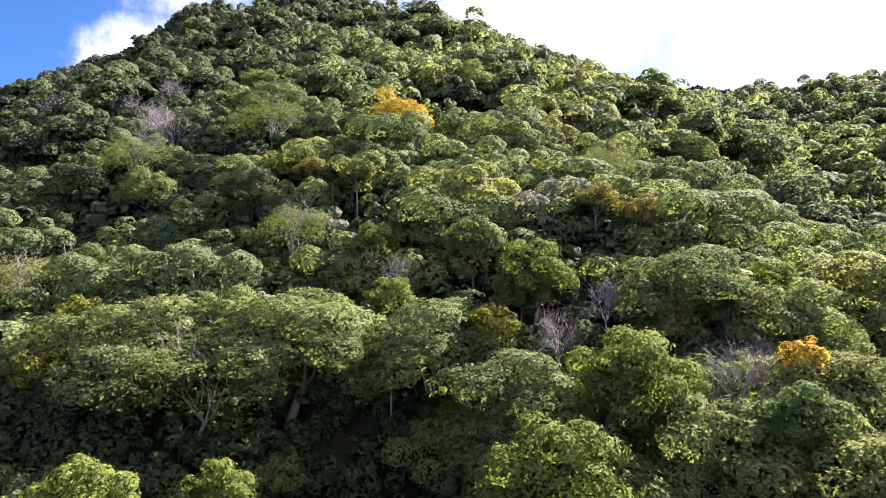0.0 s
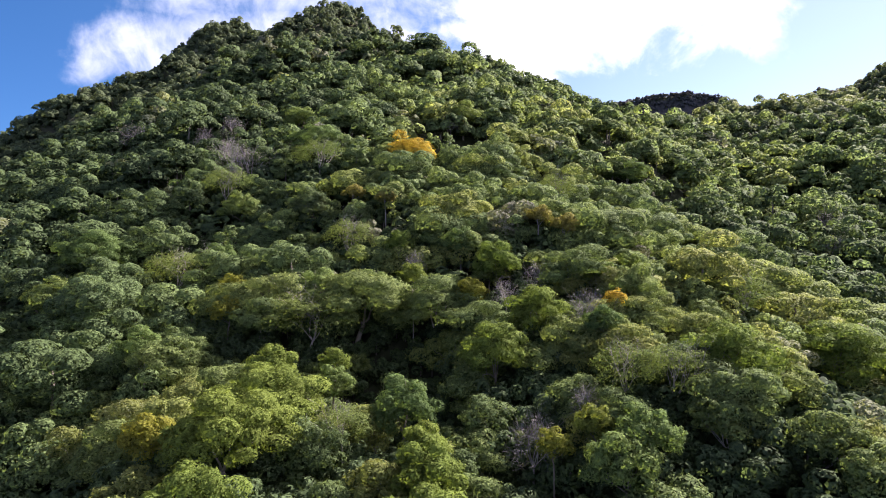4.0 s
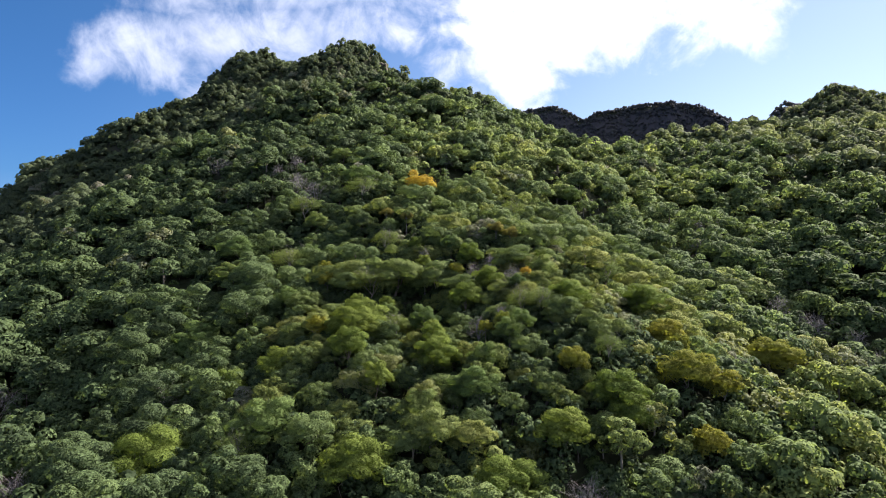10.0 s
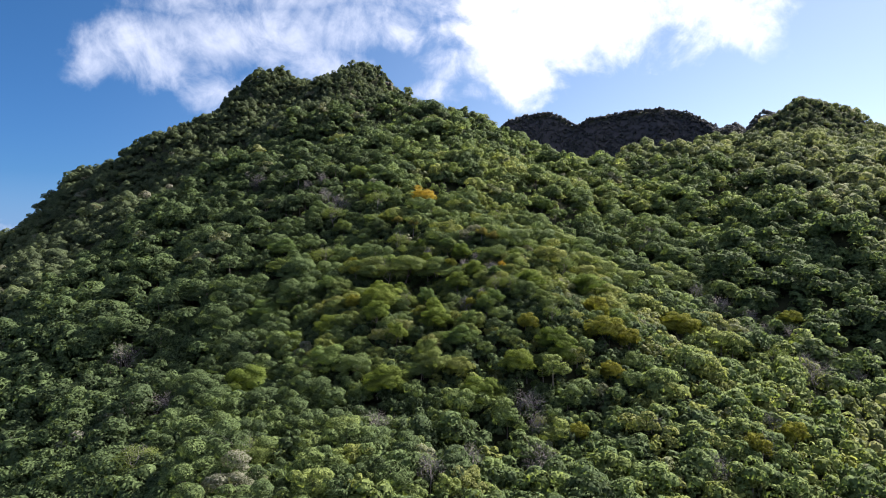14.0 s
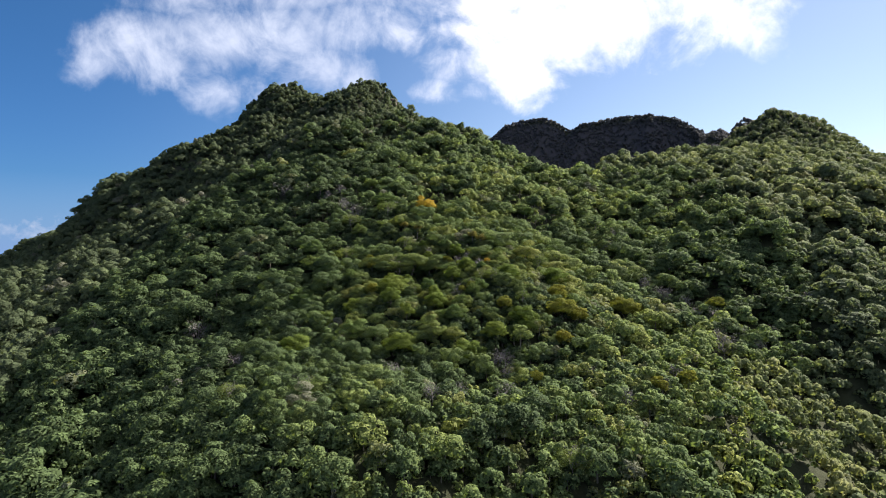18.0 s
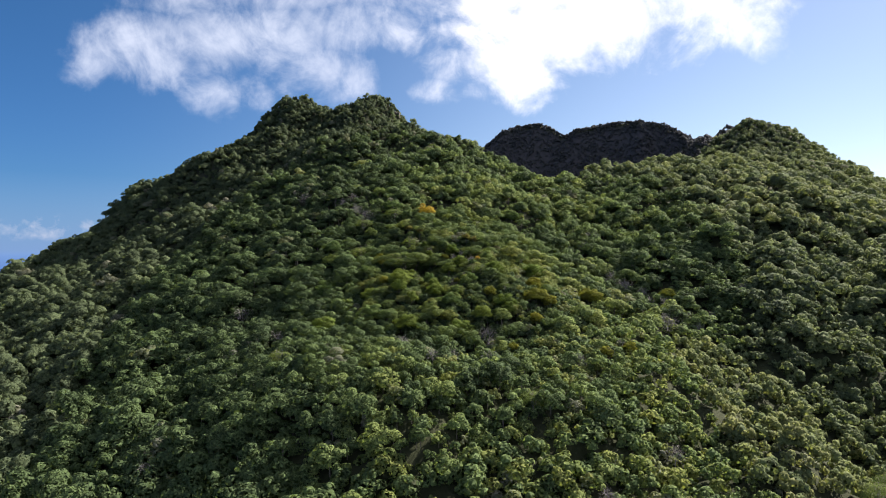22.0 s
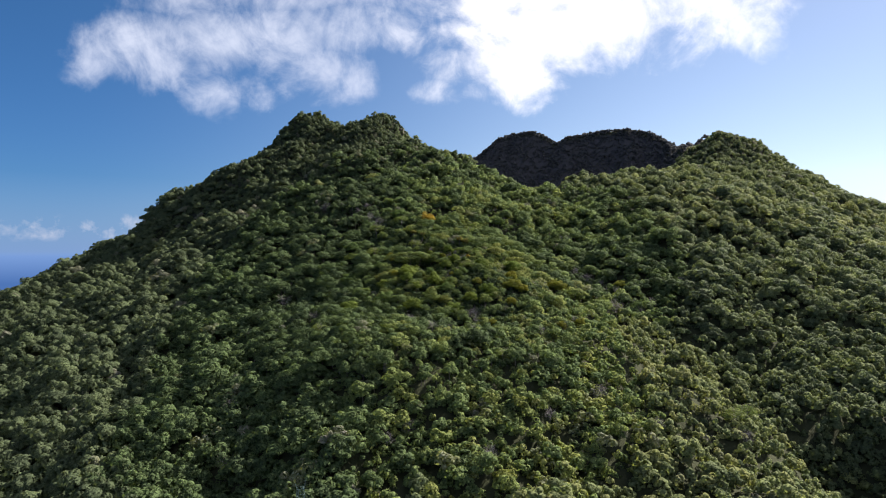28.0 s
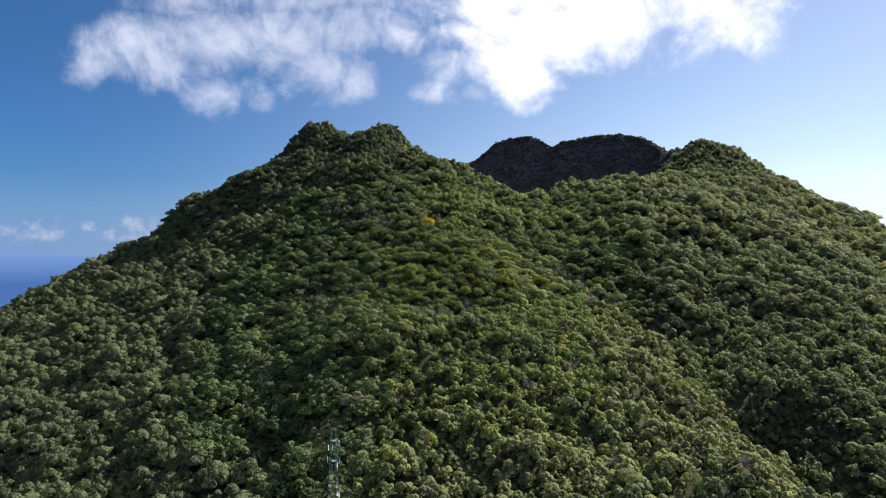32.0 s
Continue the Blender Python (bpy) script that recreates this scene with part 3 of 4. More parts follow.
def bare_template(seed, tall, bark=BARK_PALE):
    """A leafless tree: trunk and branching pale limbs."""
    gen = np.random.default_rng(seed)
    root = new("bare_tree")
    fork = tall * 0.34
    mesh_part("trunk", *tube([(0, 0, -9.0), (0.1, 0.05, fork * 0.5), (0.15, -0.1, fork)], [tall * 0.014, tall * 0.012, tall * 0.010], 6), bark, root, smooth=True)
    for i in range(6):
        a = i * 1.0472 + gen.uniform(-0.3, 0.3)
        bits = []
        branch((0.15, -0.1, fork), (math.cos(a) * 0.6, math.sin(a) * 0.6, 1.0), tall * 0.36, tall * 0.0062, 3, gen, bits)
        mesh_part("limb", *joined(bits), bark, root)
    # a haze of fine twigs round the limbs
    n = 680
    way = gen.normal(size=(n, 3))
    way[:, 2] = np.abs(way[:, 2]) + 0.2
    way /= np.linalg.norm(way, axis=1, keepdims=True)
    mid = way * np.array([0.36, 0.36, 0.58]) * tall * gen.uniform(0.55, 1.0, (n, 1)) + (0, 0, tall * 0.34)
    run = way + gen.normal(size=(n, 3)) * 0.7
    run /= np.linalg.norm(run, axis=1, keepdims=True)
    side = np.cross(run, gen.normal(size=(n, 3)))
    side /= np.linalg.norm(side, axis=1, keepdims=True)
    long = gen.uniform(0.25, 0.65, (n, 1))
    verts = np.stack([mid - run * long, mid + side * 0.016, mid + run * long, mid - side * 0.016], 1).reshape(-1, 3)
    mesh_part("brushwood", verts, np.arange(n * 4).reshape(-1, 4), TWIGS, root)
    return root


# the plan of the wood: jittered places, each with size and tint
def wood_places(step, x0, x1, y0, y1, gen):
    xs, ys = np.arange(x0, x1, step), np.arange(y0, y1, step * 0.87)
    gx, gy = np.meshgrid(xs, ys)
    gx = gx + (np.arange(len(ys)) % 2)[:, None] * step * 0.5
    return np.stack([gx.ravel() + gen.uniform(-0.52, 0.52, gx.size) * step, gy.ravel() + gen.uniform(-0.52, 0.52, gx.size) * step], -1)


def view_depth(x, y, z):
    """The nearest that a place comes to the line of flight while it lies within a wide wedge ahead of it."""
    best = np.full(len(x), 1e9)
    for y_eye in np.arange(0, -421, -14.0):
        d = y - y_eye
        ok = (d > 5) & (np.abs(x) < 0.75 * d + 8) & (np.abs(z) < 0.43 * d + 10)
        best = np.where(ok, np.minimum(best, np.sqrt(d * d + x * x + z * z)), best)
    return best


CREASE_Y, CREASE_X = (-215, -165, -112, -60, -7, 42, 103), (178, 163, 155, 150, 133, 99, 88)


def tints(x, y, gen):
    """Drifts of lighter and darker kinds, mixed tree by tree; gully shade tinted in past the crease."""
    drift = 0.5 + 0.20 * np.sin(x / 31 + 1.3 * np.sin(y / 47)) + 0.16 * np.sin(y / 23 + x / 61)
    t = 0.40 * drift + gen.uniform(0, 0.56, len(x))
    # paler tint round the middle of the spur
    t = t + 0.15 * np.exp(-((x - 15) / 32) ** 2 - ((y - 60) / 50) ** 2)
    odd = gen.uniform(0, 1, len(x))
    t = np.where(odd > 0.90, gen.uniform(0.70, 0.88, len(x)), t)
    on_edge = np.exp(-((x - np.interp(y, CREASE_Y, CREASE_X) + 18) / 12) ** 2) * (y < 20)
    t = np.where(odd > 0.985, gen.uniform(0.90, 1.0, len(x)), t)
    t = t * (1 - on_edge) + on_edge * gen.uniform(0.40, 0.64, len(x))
    # past the crease the tint is lowered to paint the gully's shade
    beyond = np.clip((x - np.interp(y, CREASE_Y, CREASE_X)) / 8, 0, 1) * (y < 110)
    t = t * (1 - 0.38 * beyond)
    return np.clip(t, 0.0, 0.93)


# trees that stand out: kind, x, y, size
YELLOW_TREES = [(-30.4, 52.2, 0.61), (-28.9, 45.2, 0.62), (4.1, 48.6, 0.62), (-24.9, 15.5, 0.67), (13.0, 14.7, 0.49), (9.3, 13.5, 0.42), (45.3, 12.9, 1.0), (45.8, 7.0,
    0.58), (23.8, -2.0, 0.74), (44.6, 0.9, 1.56), (50.7, -0.7, 0.93), (76.3, 30.4, 1.7), (42.6, -14.9, 0.8), (120.9, 46.7, 1.07), (30.9, -32.4, 0.64), (76.6, -33.3,
    0.77), (65.7, -39.2, 0.73)]
SPARSE_TREES = [(-18.1, 44.5, 1.43), (-15.2, 64.9, 0.89), (-26.5, 95.0, 1.3), (-43.8, 88.6, 1.03), (23.3, 87.8, 0.93), (-4.0, 47.9, 0.56), (-9.1, 18.8, 0.59), (-42.6,
    62.8, 1.24), (17.9, 21.4, 0.77), (21.6, 18.4, 0.72), (30.6, 0.8, 0.59), (43.8, 54.3, 1.22), (-32.3, -13.5, 0.81), (-35.9, -49.1, 1.2)]
DOME_TREES = [(-17.8, 50.5, 1.0), (-37.6, 67.5, 0.79), (2.9, 58.5, 0.56), (-9.8, 51.5, 0.71), (17.6, 30.0,
    0.47), (47.0, 120.1, 1.15), (-38.9, 81.3, 0.87), (5.5, 133.4, 1.42), (16.1, 11.0, 0.6), (-3.8, 24.4, 0.81), (-12.1, 30.8, 0.5), (-58.2, 66.3, 1.38), (-48.2, 47.8,
    0.95), (-36.9, 38.4, 0.83), (-55.5, 54.3, 1.22), (-55.2, 30.7, 1.52), (8.3, 1.6, 0.66), (25.1, 44.1, 1.0), (-28.5, 104.5, 1.41), (-39.3, 134.7, 1.26), (13.5, 8.7,
    0.66), (-3.0, -9.1, 0.95), (-28.3, -8.2, 1.42), (6.0, -5.3, 0.99)]
BRIGHT_TREES = [(-6.7, 59.8, 0.51), (7.9, 53.6, 0.79), (-4.4, 52.3, 0.5), (5.6, 30.5, 0.81), (-19.6, 32.9, 0.62), (-12.6, 34.9, 0.42), (-17.6, 23.7, 1.3), (-1.6, 15.6,
    0.5), (27.5, 20.8, 1.0), (-42.6, 13.5, 0.94), (-30.7, 7.9, 1.01), (-1.4, 12.6, 0.7), (-0.6, 5.3, 1.03), (-11.3, -2.5, 0.67), (48.9, 37.3, 1.54), (-17.5, 5.4, 0.83),
    (30.1, -7.2, 1.06), (31.2, -11.3, 0.83), (-49.5, -5.7, 1.7), (19.4, -15.0, 1.06), (-12.4, -18.7, 1.25), (-18.1, 15.5, 1.21), (-47.5, -46.9, 0.79), (9.9, -22.3, 1.25), (11.6, 36.7, 0.87), (20.8, 46.1, 0.49), (25.8, 48.5, 0.52)]
BARE_TREES = [(8.6, 46.3, 0.64), (17.0, 35.1, 0.78), (12.9, 48.4, 0.59), (-4.2, 55.6, 0.58), (-42.1, 97.0, 1.67), (-91.1, 146.1, 1.7), (8.1, 16.7, 0.83), (13.0, 18.2,
    0.47), (-50.4, 108.3, 1.7), (97.6, 118.0, 1.7), (-51.9, 12.0, 1.7), (99.5, 55.8, 1.7), (-13.2, -34.0, 1.23), (-94.2, 20.0, 1.7), (21.1, -25.4, 1.32), (109.5, 13.0,
    1.7), (-1.0, -58.3, 0.82), (6.5, -44.5, 1.12), (20.6, -40.7, 1.35), (-67.8, -11.6, 1.46)]
ORANGE_TREES = [(20.2, 34.7, 0.26), (-7.6, 101.7, 1.29)]
RUST_TREES = [(15.6, 62.9, 0.54), (19.4, 60.9, 0.58), (-16.5, 77.9, 0.5), (-10.2, 73.5, 0.47)]
DARK_TREES = [(-24.7, 78.2, 0.91), (31.3, 124.7, 0.54), (81.2, 66.7, 1.48)]
BARE_THICKET = [(95, 62, 1.0), (102, 56, 0.9), (109, 51, 1.1), (111, 43, 0.9), (117, 39, 1.1), (118, 31, 0.9), (123, 28, 1.0), (126, 19, 0.9), (103, 38, 0.9), (99, 42, 1.1),
                (-62, 123, 0.9), (-52, 113, 0.85), (-56, 127, 1.1), (89, 103, 1.05), (47, -33, 0.8), (67, -39, 0.9), (22, -31, 0.8), (20, -48, 0.9)]
SPECIAL = [(kind, *place) for kind, lot in (("yellow", YELLOW_TREES), ("sparse", SPARSE_TREES), ("dome", DOME_TREES), ("bright", BRIGHT_TREES), ("bare", BARE_TREES + BARE_THICKET),
                                            ("orange", ORANGE_TREES), ("rust", RUST_TREES), ("dark", DARK_TREES)) for place in lot]
MAST_AT = (-35.2, -189.0)
places = []
for step, x0, x1, y0, y1 in ((3.7, -420, 460, -215, -20), (4.5, -420, 460, -20, 50), (5.2, -420, 460, 50, 200), (6.3, -640, 700, 200, 560), (5.2, -160, 640, 560, 1100)):
    places.append(wood_places(step, x0, x1, y0, y1, rng))
# close scrub on the steep wall of the crater
scrub_places = wood_places(3.4, -40, 540, 900, 1082, rng)
steep_here = np.abs(canopy_height(scrub_places[:, 0], scrub_places[:, 1] + 8) - canopy_height(scrub_places[:, 0], scrub_places[:, 1] - 8)) > 9
places.append(scrub_places[steep_here])
places = np.concatenate(places)
px, py = places.T
pz = ground_height(px, py)
dist = view_depth(px, py, pz + CANOPY)
# a small gap in the canopy here and there
# what lies behind the crests, as seen along the flight, is left out
keep = (dist < 1e8) & (rng.uniform(0, 1, len(px)) > 0.02)
for kind, sx, sy, sr in SPECIAL:
    keep &= np.hypot(px - sx, (py - sy + 1.5) / 1.15) > min(sr, 1.5) * (2.2 if kind == "bare" else 3.9 if kind == "sparse" else 4.5 if kind == "orange" else 3.3)
keep &= np.hypot(px + 44, py - 334) > 6
HOLLOWS = [(0, 27, 3.5), (-7, 28, 3.5), (-4, 33, 6.0), (-3, 40, 4.0), (-8, 36, 3.5), (32, 25, 4.5), (-34, 18, 4.5), (-37, 11, 4.0), (-37, 18, 5.0), (23, 4, 4.5), (25, 6, 3.5), (39, -4, 3.0), (-73, 56, 4.0), (-55.6, 71, 4.0)]
for sx, sy, sr in HOLLOWS:
    keep &= np.hypot(px - sx, py - sy) > sr
keep &= np.hypot(px - MAST_AT[0], py - MAST_AT[1]) > 4.5


def hidden(x, y, z):
    """True where the land rises well above the line of sight from every point of the flight."""
    seen = np.zeros(len(x), bool)
    for y_eye in (0, -60, -140, -230, -320, -416):
        clear = np.full(len(x), True)
        for f in np.linspace(0.3, 0.97, 24):
            qx, qy = x * f, y_eye + (y - y_eye) * f
            qz = (z + 3) * f
            clear &= canopy_height(qx, qy) - 5.0 < qz
        seen |= clear
    return ~seen


hid = np.zeros(len(px), bool)
hid[keep] = hidden(px[keep], py[keep], pz[keep] + CANOPY)
keep &= ~hid
wall = (py > 600) & (np.abs(canopy_height(px, py + 8) - canopy_height(px, py - 8)) > 7)
keep &= ~wall | (rng.uniform(0, 1, len(px)) < 0.85) | (canopy_height(px, py) > np.interp(px, RIM_X, RIM_Z) - 14)
px, py, pz, dist = px[keep], py[keep], pz[keep], dist[keep]
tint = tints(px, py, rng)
# darker summit kinds; shade of summits, rim and left flank put into tint
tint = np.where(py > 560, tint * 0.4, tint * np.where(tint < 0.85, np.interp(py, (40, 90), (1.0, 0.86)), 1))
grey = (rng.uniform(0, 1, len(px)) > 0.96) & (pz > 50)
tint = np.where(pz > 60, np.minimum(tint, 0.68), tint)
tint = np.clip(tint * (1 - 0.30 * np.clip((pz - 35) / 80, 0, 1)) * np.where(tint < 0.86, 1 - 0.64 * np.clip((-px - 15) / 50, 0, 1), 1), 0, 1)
tint = np.where(grey, 0.91, tint)
scale = np.clip(rng.lognormal(0.0, 0.40, len(px)), 0.45, 2.0)
scale = np.where(pz > 90, np.minimum(scale, 1.3), scale)
scale = np.where((py < 42) & (np.abs(px) < 45) & (py > -10), np.minimum(scale, 1.05), scale)
lift = 1.3 * np.sin(px / 5.1 + 2.0 * np.sin(py / 9.0)) * np.sin(py / 6.3 + 1.1 * np.sin(px / 11.0))
pz = pz + rng.normal(0, 0.9, len(px)) + lift - 0.4
far_wood = py > 560
scale = np.where(far_wood, np.clip(scale * 0.62, 0.42, 0.75), scale * (1 - 0.26 * np.clip((pz - 40) / 80, 0, 1)))
pz = np.where(far_wood, pz, pz + 0.8 * np.clip((pz - 40) / 80, 0, 1))
zone = np.interp(py, (-60, -20, 20, 70), (0.58, 0.64, 0.78, 0.96))
zone = zone + 0.20 * np.clip((-px - 8) / 30, 0, 1) * np.clip((60 - py) / 60, 0, 1)
shrubs = np.interp(px - np.interp(py, CREASE_Y, CREASE_X), (-90, -50, -10, 0, 4), (1.0, 0.8, 0.72, 0.72, 1.0))
zone = np.where(py < 10, zone * shrubs, zone)
broad = np.interp(py, (-80, -30, 90, 130), (1.06, 1.20, 1.20, 1.0))
scale = scale * zone * np.where((px < -30) & (py < 40), 0.94, 0.92)
lod = dist / zone ** 0.8
lod = np.where((pz < 30) & ~far_wood, np.minimum(lod, 470), lod)
turn = rng.uniform(0, 2 * math.pi, len(px))

near_index = np.argsort(dist)[:180]
is_near = np.zeros(len(px), bool)
is_near[near_index] = True

wood_count = len(px)
# undergrowth between the trunks where the camera starts out close
for step, x0, x1, y0, y1, s0, s1 in ((4.0, -80, 80, -45, 105, 0.42, 0.66), (2.5, -32, 38, 10, 50, 0.24, 0.40)):
    low = wood_places(step, x0, x1, y0, y1, rng)
    lx, ly = low.T
    lz = ground_height(lx, ly)
    ld = view_depth(lx, ly, lz + 3)
    ok = ld < 110
    px, py, pz, dist = np.r_[px, lx[ok]], np.r_[py, ly[ok]], np.r_[pz, lz[ok] - 0.4], np.r_[dist, ld[ok] + 100]
    lod = np.r_[lod, np.where(ld[ok] < 55, 60, ld[ok] + 100)]
    # low tint paints the shade under the trees into the undergrowth
    tint, turn = np.r_[tint, rng.uniform(0.0, 0.45 if step > 4 else 0.2, ok.sum())], np.r_[turn, rng.uniform(0, 6.28, ok.sum())]
    scale, is_near = np.r_[scale, rng.uniform(s0, s1, ok.sum())], np.r_[is_near, np.zeros(ok.sum(), bool)]

# low bushes on the open upper slopes
low = wood_places(6.0, -330, 420, 200, 520, rng)
lx, ly = low.T
lz = ground_height(lx, ly)
ok = view_depth(lx, ly, lz + 3) < 1e8
ok[ok] = ~hidden(lx[ok], ly[ok], lz[ok] + 5)
px, py, pz, dist = np.r_[px, lx[ok]], np.r_[py, ly[ok]], np.r_[pz, lz[ok] - 0.2], np.r_[dist, np.full(ok.sum(), 500.0)]
lod = np.r_[lod, np.full(ok.sum(), 500.0)]
tint, turn = np.r_[tint, rng.uniform(0.0, 0.25, ok.sum())], np.r_[turn, rng.uniform(0, 6.28, ok.sum())]
scale, is_near = np.r_[scale, rng.uniform(0.45, 0.65, ok.sum())], np.r_[is_near, np.zeros(ok.sum(), bool)]

# the wood goes on down the slope under the flight
low = wood_places(11.0, -340, 340, -500, -190, rng)
low = low[view_depth(low[:, 0], low[:, 1], canopy_height(low[:, 0], low[:, 1])) > 1e8]
lx, ly = low.T
px, py, pz, dist = np.r_[px, lx], np.r_[py, ly], np.r_[pz, ground_height(lx, ly)], np.r_[dist, np.full(len(lx), 900.0)]
lod = np.r_[lod, np.full(len(lx), 900.0)]
tint, turn = np.r_[tint, tints(lx, ly, rng)], np.r_[turn, rng.uniform(0, 6.28, len(lx))]
scale, is_near = np.r_[scale, rng.uniform(1.2, 1.9, len(lx))], np.r_[is_near, np.zeros(len(lx), bool)]

# near trees, each one a thing
TEMPLATES = [tree_template(s, w, h, 2500, LEAF_OBJECT, BARK if s % 3 else BARK_PALE, 0.32, n, 0.0, root_depth=1.5)
             for s, w, h, n in ((1, 7.0, 8.6, 18), (2, 8.2, 8.4, 22), (3, 6.4, 9.2, 16), (4, 7.6, 7.6, 24), (5, 6.0, 7.6, 15), (6, 7.2, 9.0, 20), (7, 8.6, 8.8, 25))]
LABELS = ["broadleaf tree with a dense rounded green crown", "wide spreading broadleaf tree with many leaf clumps", "tall narrow broadleaf tree with ragged crown",
          "low broad tree with a flat leafy crown", "small round bushy tree on the slope", "broadleaf tree with an uneven crown and grey trunk", "large spreading tree with a domed crown"]
first_places = []
for k, i in enumerate(near_index):
    n = k % len(TEMPLATES)
    m = Matrix.LocRotScale((px[i], py[i], pz[i]), Euler((rng.uniform(-0.06, 0.06), rng.uniform(-0.06, 0.06), turn[i])), Vector((scale[i] * broad[i], scale[i] * broad[i], scale[i] ** 0.7)))
    # the first of a kind keeps its plain scale until all its copies stand
    ob = TEMPLATES[n] if k < len(TEMPLATES) else copy_thing(TEMPLATES[n], m)
    if k < len(TEMPLATES):
        first_places.append((ob, m))
    tagged(ob, LABELS[n], "tree", "trees of the forest slope")

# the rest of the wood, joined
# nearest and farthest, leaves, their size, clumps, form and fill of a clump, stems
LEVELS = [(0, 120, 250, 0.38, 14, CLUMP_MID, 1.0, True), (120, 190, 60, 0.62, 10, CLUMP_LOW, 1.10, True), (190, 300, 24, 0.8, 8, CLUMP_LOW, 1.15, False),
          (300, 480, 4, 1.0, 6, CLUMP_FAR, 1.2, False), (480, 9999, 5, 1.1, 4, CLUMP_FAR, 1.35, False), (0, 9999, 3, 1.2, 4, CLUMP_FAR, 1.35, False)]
wide_all = scale * (1 + np.interp(py, (-80, -30, 90, 130), (0.14, 0.20, 0.20, 0.0)) * np.clip((300 - lod) / 80, 0, 1))
for lo, hi, leaves, size, n_lobes, form, fill, stem in LEVELS:
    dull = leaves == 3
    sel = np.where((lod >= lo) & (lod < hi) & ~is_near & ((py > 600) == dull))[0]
    if not len(sel):
        continue
    kinds = []
    for s in range(12):
        gen = np.random.default_rng(100 + s)
        wide, tall = gen.uniform(6.2, 8.8), gen.uniform(7.4, 9.6)
        crown = crown_lobes(n_lobes, wide, tall * 0.86, gen)
        crown[:, 2] += tall * 0.12
        vv, oo = leaf_cloud(crown, leaves, size, gen, loose=0.55 if stem else 0.35, top=0.65)
        inside = np.r_[crown[:, :2].mean(0), tall * 0.50, wide * 0.34][None]
        more, tris, more_out = clumps(np.concatenate([crown, inside]), form, gen, fill, 0.88)
        tris = np.concatenate([in_triangles(np.arange(len(vv)).reshape(-1, 4)), tris + len(vv)])
        vv, oo = np.concatenate([vv, more]), np.concatenate([oo, more_out])
        mats = np.zeros(len(tris), int)
        if stem:
            stem_v, stem_q = tube([(0, 0, -0.8), (0.1, 0, tall * 0.25), (0.1, 0.2, tall * 0.6)], [0.20, 0.16, 0.10], 4)
            tris, mats = np.concatenate([tris, in_triangles(stem_q) + len(vv)]), np.r_[mats, np.ones(len(stem_q) * 2, int)]
            vv, oo = np.concatenate([vv, stem_v]), np.concatenate([oo, np.tile((0.0, -0.7, 0.7), (len(stem_v), 1))])
        kinds.append((vv, tris, mats, oo))
    all_v, all_q, all_m, all_t, all_o, off = [], [], [], [], [], 0
    for i in sel:
        vv, qq, mats, oo = kinds[int(turn[i] * 1e4) % 12]
        c, s = math.cos(turn[i]), math.sin(turn[i])
        q = np.empty_like(vv)
        q[:, 0] = (vv[:, 0] * c - vv[:, 1] * s) * wide_all[i] + px[i]
        q[:, 1] = (vv[:, 0] * s + vv[:, 1] * c) * wide_all[i] + py[i]
        q[:, 2] = vv[:, 2] * scale[i] ** 0.7 + pz[i]
        all_v.append(q)
        all_q.append(qq + off)
        all_m.append(mats)
        all_o.append(np.stack([oo[:, 0] * c - oo[:, 1] * s, oo[:, 0] * s + oo[:, 1] * c, oo[:, 2]], -1))
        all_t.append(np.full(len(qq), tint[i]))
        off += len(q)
    me = mesh_from_arrays("forest", np.concatenate(all_v), np.concatenate(all_q), [LEAF_WALL_HAZE if dull else LEAF_NEAREST if lo == 0 else LEAF_NEARER if stem else LEAF_HAZE if lo >= 300 else LEAF_STUFF, BARK], np.concatenate(all_m), np.concatenate(all_t),
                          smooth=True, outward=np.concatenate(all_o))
    tagged(new("forest", me), "forest on the far crater wall with haze in its colour" if dull else "dense tropical forest of mixed green tree crowns", "forest", kind="stuff")


# trees that stand out from the rest, and leafless ones here and there
SPARSE = tree_template(31, 8.8, 8.6, 4400, LEAF_SPARSE, BARK_PALE, 0.21, 34, 0.6, base=4.2, limbs=7, girth=0.62)
ODD = {"orange": (tree_template(32, 8.4, 9.2, 2800, LEAF_ORANGE, BARK_PALE, 0.34, 30, 0.0, base=3.2, limbs=7), "tree with bright orange flowering crown", "tree"),
       "rust": (tree_template(36, 8.0, 8.6, 2600, LEAF_RUST, BARK_PALE, 0.30, 30, base=3.6), "tree with rust-tinged olive leaf clumps", "tree"),
       "dark": (tree_template(37, 8.4, 9.2, 3600, LEAF_DARK, BARK, 0.27, 36, base=3.2), "dense dark green domed tree on the slope", "tree"),
       "yellow": (tree_template(33, 7.0, 8.6, 3500, LEAF_YELLOW, BARK, 0.28, 32, base=3.6), "tree with yellow leaf clumps in its crown", "tree"),
       "bright": (tree_template(34, 8.4, 9.2, 3500, LEAF_BRIGHT, BARK, 0.28, 38, base=3.4), "broad tree with a bright yellow-green crown", "tree"),
       "dome": (tree_template(35, 8.4, 9.0, 3500, LEAF_DOME, BARK, 0.28, 42, base=3.2), "broad domed tree with fresh green leaves", "tree"),
       "sparse": (SPARSE, "thinly leaved tree with pale spreading limbs showing", "tree"),
       "bare": (bare_template(41, 9.0), "leafless grey tree with fine bare branches", "bare tree")}
used = set()


